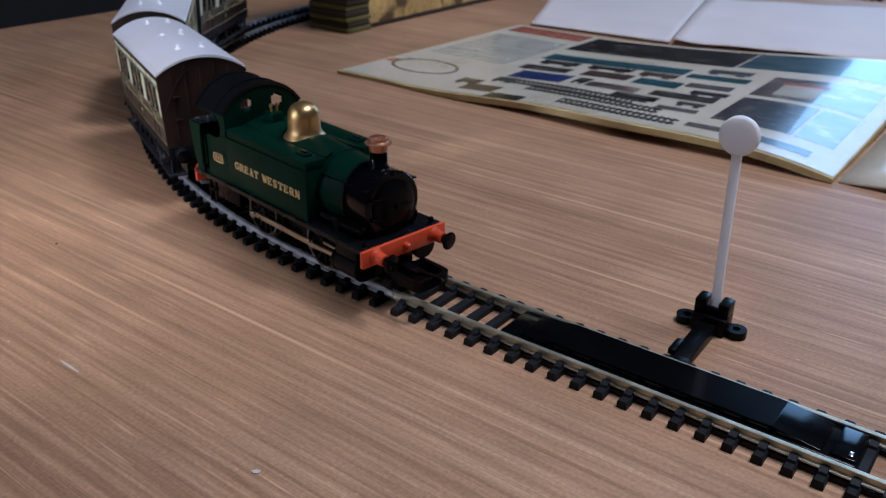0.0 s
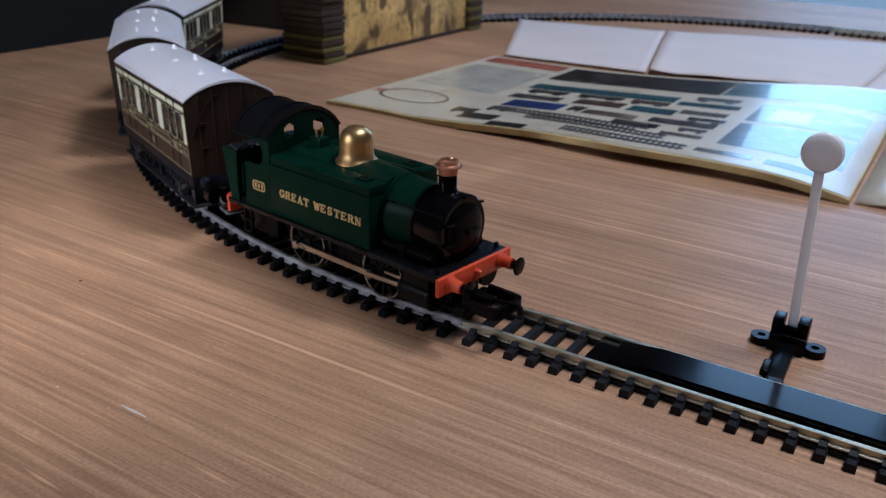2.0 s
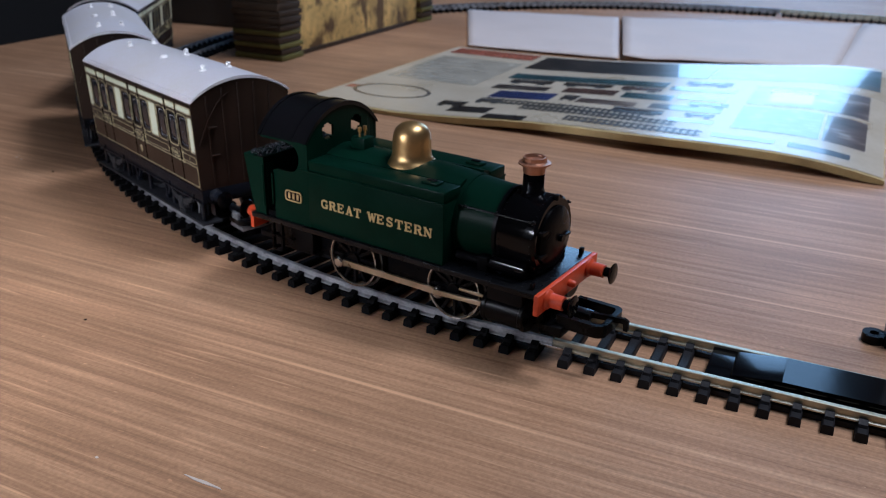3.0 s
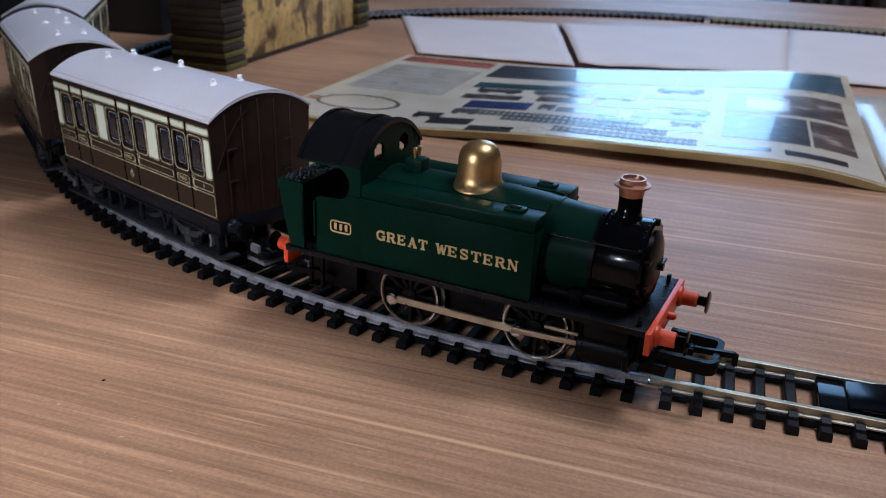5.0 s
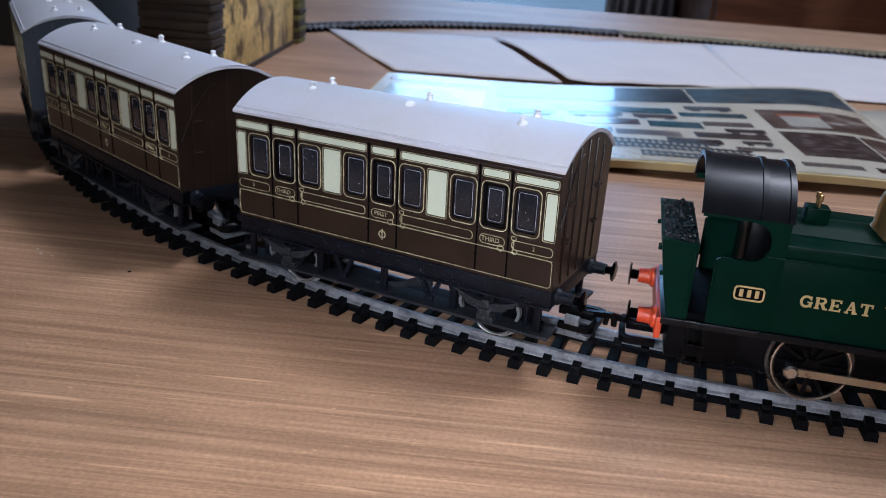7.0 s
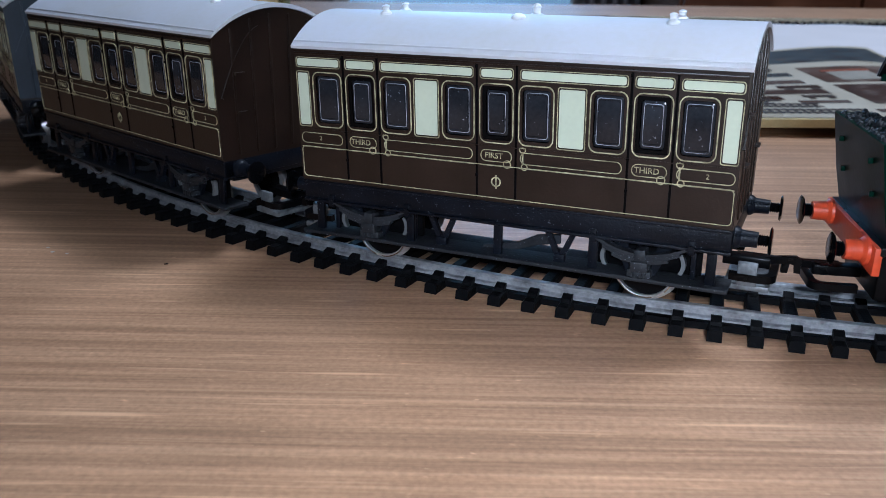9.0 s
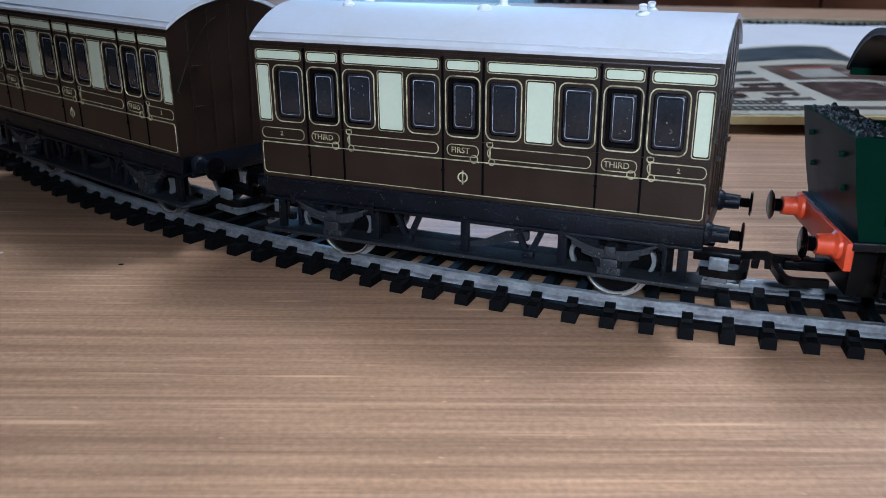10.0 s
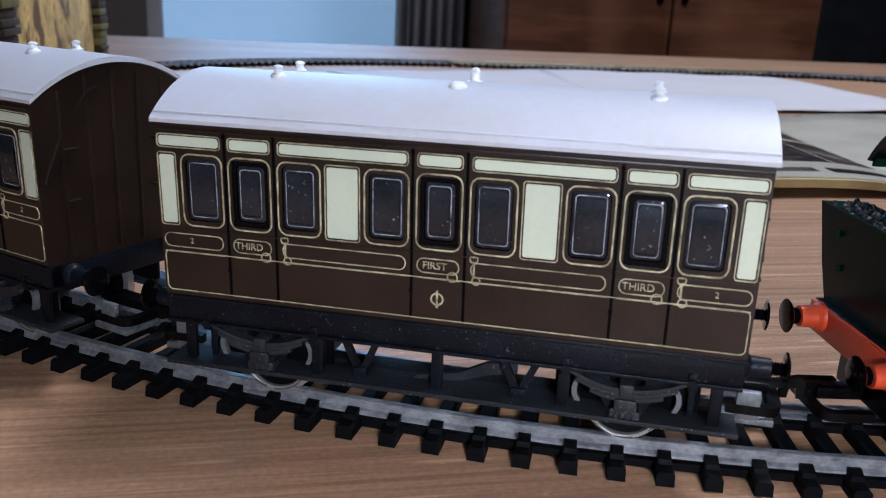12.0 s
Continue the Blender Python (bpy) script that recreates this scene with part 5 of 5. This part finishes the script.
# wheels, rods, cylinders
for d in (-1, 1):
    for x in (-17.7, 17.9):
        w = wheel("driving_wheel", engine, x, d * 8.0, 14.0, 8.9, TYRE_METAL, d, 12)
        part("crank_pin", lathe(bmesh.new(), [(1.7, 10.4 * d), (1.7, 12.3 * d), (1.2, 12.7 * d)], (x - 4.2, 0, 12.6), "y", 16), STEEL, w)
    part("coupling_rod", prism(bmesh.new(), rounded(-23.6, 15.4, 11.7, 13.5, 0.9), *sorted((d * 11.0, d * 11.8)), "y"), ROD_METAL, engine, "dull metal coupling rod")
    bm = bmesh.new()
    mm = Matrix.Translation((22 * MM, d * 12.4 * MM, 13.4 * MM)) @ Matrix.Rotation(radians(-3), 4, "Y")
    box(bm, -9.5, 10, -0.4, 0.4, -0.7, 0.7, 0.1, mm)
    part("connecting_rod", bm, ROD_METAL, engine)
    part("slide_bar", box(bmesh.new(), 21, 31, *sorted((d * 11.9, d * 12.6)), 15.6, 16.4, 0.1), ROD_METAL, engine)
    bm = bmesh.new()
    lathe(bm, [(4.2, 30.4), (4.5, 30.8), (4.5, 31.8), (4.3, 32.0), (4.3, 41.6), (4.5, 41.8), (4.5, 42.8), (4.2, 43.2)], (0, d * 12.6, 14.6), "x", 28)
    box(bm, 31.5, 42.2, *sorted((d * 8, d * 15.6)), 15.5, 21.6, 0.5)
    part("cylinder", bm, BLACK_SATIN, engine)
    bm = bmesh.new()
    box(bm, -46, -42, *sorted((d * 12.5, d * 15.5)), 11.8, 12.8, 0.2)
    box(bm, -46, -42, *sorted((d * 13.2, d * 15.5)), 16.4, 17.2, 0.2)
    box(bm, -46.2, -45.4, *sorted((d * 14, d * 15)), 12, 21.6)
    box(bm, -42.6, -41.8, *sorted((d * 14, d * 15)), 12, 21.6)
    part("cab_steps", bm, BLACK_SATIN, engine)
# beams, buffers, couplings
part("front_beam", box(bmesh.new(), 46.2, 47.6, -17.4, 17.4, 17.6, 23.2, 0.2), RED_PAINT, engine, "bright red front buffer beam")
part("rear_beam", box(bmesh.new(), -53.4, -52.0, -16.6, 16.6, 17.8, 23.0, 0.2), RED_PAINT, engine, "bright red rear buffer beam")
for y in (-12.2, 12.2):
    buffer(engine, 47.5, y, 20.6, 1, RED_PAINT, 7.6, 2.0, 3.0)
    buffer(engine, -53.4, y, 21.2, -1, RED_PAINT, 6.4, 2.0, 3.0)
part("draw_hook", lathe(bmesh.new(), [(1.0, 47.5), (1.0, 49.0), (0.6, 49.6)], (0, 0, 20.6), "x", 12), RED_PAINT, engine)
coupling(engine, 46, 1, 13.4, 4.6, 3.4)
coupling(engine, -50, -1, 13.4)
bm = bmesh.new()
box(bm, 44, 50.5, -9, 9, 8.6, 11.6, 0.4)
part("guard_plate", bm, BLACK_SATIN, engine)

# ---- catalogue, papers ----


def page_height(u, v):
    """Curl of the open page: u across (0 to 1 at the fold), v away from its near edge, in metres."""
    rise = 0.0165 * max(0.0, (u - 0.25) / 0.75) ** 1.6 * (0.25 + 0.75 * v)
    dip = max(0.0, (u - 0.84) / 0.16)
    near = 0.0040 * math.sin(math.pi * min(1.0, max(0.0, (u - 0.2) / 0.8))) * (1 - v)
    return 0.0022 + rise * (1 - dip * dip * (1 - 0.75 * v)) + near


PX0, PX1, PY0, PY1 = -0.213, 0.089, 0.196, 0.396


def page_point(u, v, lift=0.0):
    skew = 0.008 * v * (1 - u)
    wav = 0.0012 * math.sin(17 * u) * (1 - v)
    return (PX0 + (PX1 - PX0) * u + skew, PY0 + (PY1 - PY0) * v + wav, page_height(u, v) + lift)


def sheet_on_page(bm, u0, u1, v0, v1, lift, nu=24, nv=10, jag=None):
    grid = [[bm.verts.new(page_point(u0 + (u1 - u0) * i / nu, v0 + (v1 - v0) * j / nv, lift)) for i in range(nu + 1)] for j in range(nv + 1)]
    for j in range(nv):
        for i in range(nu):
            bm.faces.new((grid[j][i], grid[j][i + 1], grid[j + 1][i + 1], grid[j + 1][i]))
    return grid


catalogue = thing("open_catalogue", pose(0, 0, 0), "open glossy train catalogue with yellowed page edges", "catalogue")
bm = bmesh.new()
g = sheet_on_page(bm, 0, 1, 0, 1, 0, 48, 16)
lower = []
for j in range(17):
    row = []
    for i in range(49):
        x, y, z = page_point(i / 48, j / 16)
        row.append(bm.verts.new((x, y, max(0.0003 + 0.2 * (z - 0.0022), z - 0.0034))))
    lower.append(row)
for line, low in ((g[0], lower[0]), (g[-1], lower[-1]), ([r[0] for r in g], [r[0] for r in lower]), ([r[-1] for r in g], [r[-1] for r in lower])):
    for i in range(len(line) - 1):
        bm.faces.new((line[i], line[i + 1], low[i + 1], low[i]))
for j in range(16):
    for i in range(48):
        bm.faces.new((lower[j][i], lower[j][i + 1], lower[j + 1][i + 1], lower[j + 1][i]))
part("page_block", bm, PAPER_EDGE, catalogue, "block of yellowed page edges", smooth=False)
part("left_page", (lambda b: (sheet_on_page(b, 0.004, 0.998, 0.012, 0.996, 0.0003, 48, 16), b)[1])(bmesh.new()), PAPER_CREAM, catalogue, "glossy cream printed page", smooth=True)
# the other half of the spread beyond the fold
bm = bmesh.new()
n = 20
gg = [[bm.verts.new((PX1 + 0.002 + 0.30 * i / n, PY0 + 0.002 + 0.200 * j / 8, 0.0012 + 0.0075 * math.sin(math.pi * min(1, i / n * 1.25)) ** 1 * (1 - 0.3 * i / n))) for i in range(n + 1)] for j in range(9)]
for j in range(8):
    for i in range(n):
        bm.faces.new((gg[j][i], gg[j][i + 1], gg[j + 1][i + 1], gg[j + 1][i]))
right_page = part("right_page", bm, PAPER_CREAM, catalogue, "glossy white page", smooth=True)
mod = right_page.modifiers.new("thickness", "SOLIDIFY")
mod.thickness, mod.offset = 0.0012, -1


def printed(name, u0, u1, v0, v1, material, lift=0.00042):
    bm = bmesh.new()
    sheet_on_page(bm, u0, u1, v0, v1, lift, max(2, int((u1 - u0) * 40)), max(1, int((v1 - v0) * 14)))
    return part(name, bm, material, catalogue, smooth=True)


def printed_track(u0, u1, v0, bend, width):
    """A printed strip of railway track: two lines and cross ticks."""
    bm = bmesh.new()

    def vv(u):
        return v0 - bend * (u - u0) ** 0.8

    n = int((u1 - u0) / 0.011)
    for k in range(n):
        u = u0 + (u1 - u0) * k / n
        q = [page_point(u, vv(u) - width, 0.00050), page_point(u + 0.005, vv(u) - width, 0.00050), page_point(u + 0.005, vv(u) + width, 0.00050), page_point(u, vv(u) + width, 0.00050)]
        bm.faces.new([bm.verts.new(p) for p in q])
    for off in (-0.55 * width, 0.55 * width):
        for k in range(n):
            a, b = u0 + (u1 - u0) * k / n, u0 + (u1 - u0) * (k + 1) / n
            q = [page_point(a, vv(a) + off - 0.006, 0.00056), page_point(b, vv(b) + off - 0.006, 0.00056), page_point(b, vv(b) + off + 0.006, 0.00056), page_point(a, vv(a) + off + 0.006, 0.00056)]
            bm.faces.new([bm.verts.new(p) for p in q])
    return part("printed_track", bm, INK_SOFT, catalogue)


def oval_line(u, v, ru, rv, w):
    bm = bmesh.new()
    n = 36
    for k in range(n):
        a, b = 2 * math.pi * k / n, 2 * math.pi * (k + 1) / n
        q = [page_point(u + ru * f * math.cos(t), v + rv * f * math.sin(t), 0.00050) for t, f in ((a, 1), (b, 1), (b, 1 - w), (a, 1 - w))]
        bm.faces.new([bm.verts.new(p) for p in q])
    return part("printed_oval", bm, INK_GREY, catalogue)


printed("printed_banner", 0.02, 0.235, 0.87, 0.975, INK_RED)
printed("printed_panel", 0.03, 0.235, 0.40, 0.80, INK_PALE)
printed("printed_photo", 0.255, 0.66, 0.73, 0.965, PHOTO_NIGHT)
printed("printed_photo", 0.665, 0.985, 0.74, 0.965, PHOTO_SEA)
printed("printed_strip", 0.265, 0.60, 0.555, 0.64, INK_TEAL)
printed("printed_wagon", 0.275, 0.39, 0.39, 0.455, PHOTO_MODEL)
printed("printed_wagon", 0.305, 0.425, 0.265, 0.365, INK_BLUE)
printed("printed_wagon", 0.42, 0.525, 0.395, 0.47, INK_BROWN)
printed("printed_wagon", 0.475, 0.585, 0.275, 0.335, PHOTO_STATION)
printed("printed_wagon", 0.54, 0.635, 0.385, 0.46, INK_TEAL)
printed("printed_wagon", 0.61, 0.735, 0.535, 0.59, INK_TEAL)
printed("printed_wagon", 0.64, 0.73, 0.425, 0.48, INK_GREY)
printed("printed_wagon", 0.61, 0.735, 0.285, 0.345, PHOTO_MODEL)
printed("printed_wagon", 0.66, 0.735, 0.17, 0.205, INK_GREY)
printed("printed_locomotive", 0.285, 0.36, 0.06, 0.13, INK_BLACK)
printed("printed_locomotive", 0.365, 0.44, 0.01, 0.06, INK_BLACK)
printed("printed_photo", 0.765, 0.97, 0.43, 0.66, PHOTO_STATION)
printed("printed_photo", 0.765, 0.90, 0.16, 0.40, PHOTO_MODEL)
printed("printed_photo", 0.905, 0.97, 0.16, 0.40, PHOTO_STATION)
printed("printed_picture_house", 0.80, 0.875, 0.46, 0.58, INK_PALE, 0.00055)
printed("printed_picture_roof", 0.795, 0.88, 0.58, 0.605, INK_RED, 0.00058)
printed("printed_caption", 0.745, 0.84, 0.065, 0.10, INK_GREY)
printed("printed_caption", 0.86, 0.95, 0.06, 0.10, INK_BLACK)
printed("printed_caption", 0.012, 0.040, 0.20, 0.24, INK_RED)
for k in range(6):
    printed("printed_text_line", 0.045, 0.20 - 0.02 * (k % 3), 0.44 + 0.055 * k, 0.452 + 0.055 * k, INK_FAINT, 0.00050)
for u, v, w, h, ink in ((0.285, 0.495, 0.09, 0.05, INK_BLACK), (0.40, 0.50, 0.10, 0.045, INK_BLACK), (0.52, 0.495, 0.08, 0.05, INK_BROWN), (0.44, 0.30, 0.03, 0.06, INK_BLACK), (0.555, 0.215, 0.09, 0.05, INK_BLACK),
                        (0.67, 0.36, 0.07, 0.04, INK_BLACK), (0.30, 0.20, 0.05, 0.05, INK_SOFT), (0.245, 0.13, 0.05, 0.05, INK_BLACK), (0.63, 0.63, 0.09, 0.05, INK_SOFT), (0.68, 0.24, 0.05, 0.03, INK_SOFT)):
    printed("printed_wagon", u, u + w, v, v + h, ink, 0.00047)
    printed("printed_wheel", u + 0.1 * w, u + 0.3 * w, v - 0.018, v, INK_SOFT, 0.00046)
    printed("printed_wheel", u + 0.7 * w, u + 0.9 * w, v - 0.018, v, INK_SOFT, 0.00046)
    printed("printed_shade", u + 0.15 * w, u + 0.8 * w, v + 0.55 * h, v + 0.8 * h, INK_GREY, 0.00052)
printed_track(0.31, 0.62, 0.225, 0.10, 0.030)
printed_track(0.40, 0.68, 0.165, 0.06, 0.026)
printed_track(0.50, 0.73, 0.085, 0.03, 0.028)
oval_line(0.115, 0.215, 0.082, 0.085, 0.10)


def paper_sheet(corners, bow, label, lift=0.0):
    """A single loose sheet between four table corners, softly waved."""
    bm = bmesh.new()
    nu, nv = 22, 16
    (ax, ay), (bx, by), (cx, cy), (dx, dy) = corners
    rng = random.Random(len(label) + int(1000 * abs(ax)))
    ph = [rng.uniform(0, 6) for _ in range(4)]
    rows = []
    for j in range(nv + 1):
        row = []
        for i in range(nu + 1):
            u, v = i / nu, j / nv
            x = (1 - v) * ((1 - u) * ax + u * bx) + v * ((1 - u) * dx + u * cx)
            y = (1 - v) * ((1 - u) * ay + u * by) + v * ((1 - u) * dy + u * cy)
            z = 0.0010 + bow * (0.5 + 0.5 * math.sin(3.1 * u + ph[0]) * math.sin(2.7 * v + ph[1])) + lift * max(0.0, 1 - u / 0.16) ** 1.5 * math.sin(math.pi * min(1, 0.12 + 0.88 * v)) ** 0.5
            z += 0.0004 * math.sin(19 * u + ph[2]) * math.sin(13 * v + ph[3])
            row.append(bm.verts.new((x, y, max(0.0006, z))))
        rows.append(row)
    for j in range(nv):
        for i in range(nu):
            bm.faces.new((rows[j][i], rows[j][i + 1], rows[j + 1][i + 1], rows[j + 1][i]))
    ob = mesh_object("paper_sheet", bm, PAPER_WHITE, True)
    mod = ob.modifiers.new("thickness", "SOLIDIFY")
    mod.thickness, mod.offset = 0.0004, -1
    return tagged(ob, label, "paper", "loose papers behind the catalogue")


paper_sheet([(-0.202, 0.408), (-0.0862, 0.415), (-0.1395, 0.618), (-0.284, 0.592)], 0.0016, "plain white paper sheet lying behind the catalogue")
paper_sheet([(-0.083, 0.414), (0.058, 0.455), (0.068, 0.700), (-0.137, 0.620)], 0.0030, "white paper leaflet with one lifted edge", 0.0032)
paper_sheet([(0.050, 0.440), (0.300, 0.455), (0.320, 0.700), (0.070, 0.705)], 0.0042, "slightly raised cream-white paper sheet on the table")
# ---- card building at the back of the loop ----
building = thing("card_building", pose(-0.292, 0.288, 0), "model building of printed card with brick piers and yellow wall", "model building")
rng = random.Random(11)


def pier(y0, y1, x0, x1, mats):
    col = part("pier", box(bmesh.new(), x0 + 1.2, x1 - 1.2, y0 + 1.2, y1 - 1.2, 0, 150), CARD_BRICK, building, "pier of uneven brown and green brick courses")
    z = 0.0
    k = 0
    while z < 148:
        h = rng.uniform(3.6, 5.2)
        course = box(bmesh.new(), x0 + rng.uniform(-0.9, 0.9), x1 + rng.uniform(-0.9, 0.9), y0 + rng.uniform(-0.9, 0.9), y1 + rng.uniform(-0.9, 0.9), z + 0.2, z + h - 0.5, 0.4)
        part("brick_course", course, mats[0] if rng.random() < 0.5 else mats[1], col)
        z += h
        k += 1
    return col


pier(0, 26, -38, 2, (CARD_BRICK, CARD_GREEN))
pier(212, 236, -38, 3, (CARD_GREEN, CARD_BRICK))
part("wall_panel", box(bmesh.new(), -30, -2, 26, 212, 3, 148, 0.5), CARD_YELLOW, building, "yellow printed wall panel")
part("plinth", box(bmesh.new(), -31, -1, 26, 212, 0, 3.2, 0.3), CARD_BRICK, building)

# ---- dark box beyond the curve ----
dark = thing("black_storage_box", pose(-0.470, 0.385, 0, 0, 0, 4), "plain black card storage box standing on the table", "box")
part("body", box(bmesh.new(), -28, 62, 0, 270, 0, 170, 1.5), BLACK_CARD, dark)
part("lid", box(bmesh.new(), -30, 64, -2, 272, 150, 174, 1.5), BLACK_CARD, dark)

# ---- flecks and crumbs on the table ----
rng = random.Random(3)


def fleck(x, y, lx, ly, turn, material, label):
    bm = bmesh.new()
    n = 12
    pts = [(lx / 2 * math.cos(k * 2 * math.pi / n) * rng.uniform(0.7, 1.1), ly / 2 * math.sin(k * 2 * math.pi / n) * rng.uniform(0.6, 1.1)) for k in range(n)]
    prism(bm, pts, 0.0, 0.15, "z")
    ob = mesh_object("table_fleck", bm, material)
    ob.matrix_basis = pose(x, y, 0.00005, 0, 0, turn)
    return tagged(ob, label, "fleck", "flecks on the tabletop")


FLECKS = [(-0.04, -0.0941, 11, 0.9, -1.5), (0.0352, -0.0918, 2.4, 1.5, 30), (-0.2636, 0.0476, 1.0, 0.8, 0), (-0.2661, 0.0507, 0.9, 0.7, 0), (-0.0666, -0.0979, 1.0, 0.7, 0), (-0.2596, 0.0465, 0.8, 0.7, 0)]
for x, y, lx, ly, turn in FLECKS:
    fleck(x, y, lx, ly, turn, FLECK_WHITE, "small pale fleck of dried paint on wood")
fleck(-0.2335, 0.0405, 1.1, 0.8, 20, BLACK_MATT, "tiny dark crumb on the wooden table")
fleck(-0.118, -0.052, 1.0, 0.7, 50, BLACK_MATT, "tiny dark crumb on the wooden table")

# ---- the tail coach has slate-blue ends ----
SLATE = surface("slate_blue_paint", (0.026, 0.038, 0.056), 0.4, 0, 0.2, 1300, 90, 0.08)
for o in third_coach.children_recursive:
    if o.name.startswith(("end_wall", "plank_beading", "end_step", "curved_handrail")):
        o.data = o.data.copy()
        o.data.materials.clear()
        o.data.materials.append(SLATE)
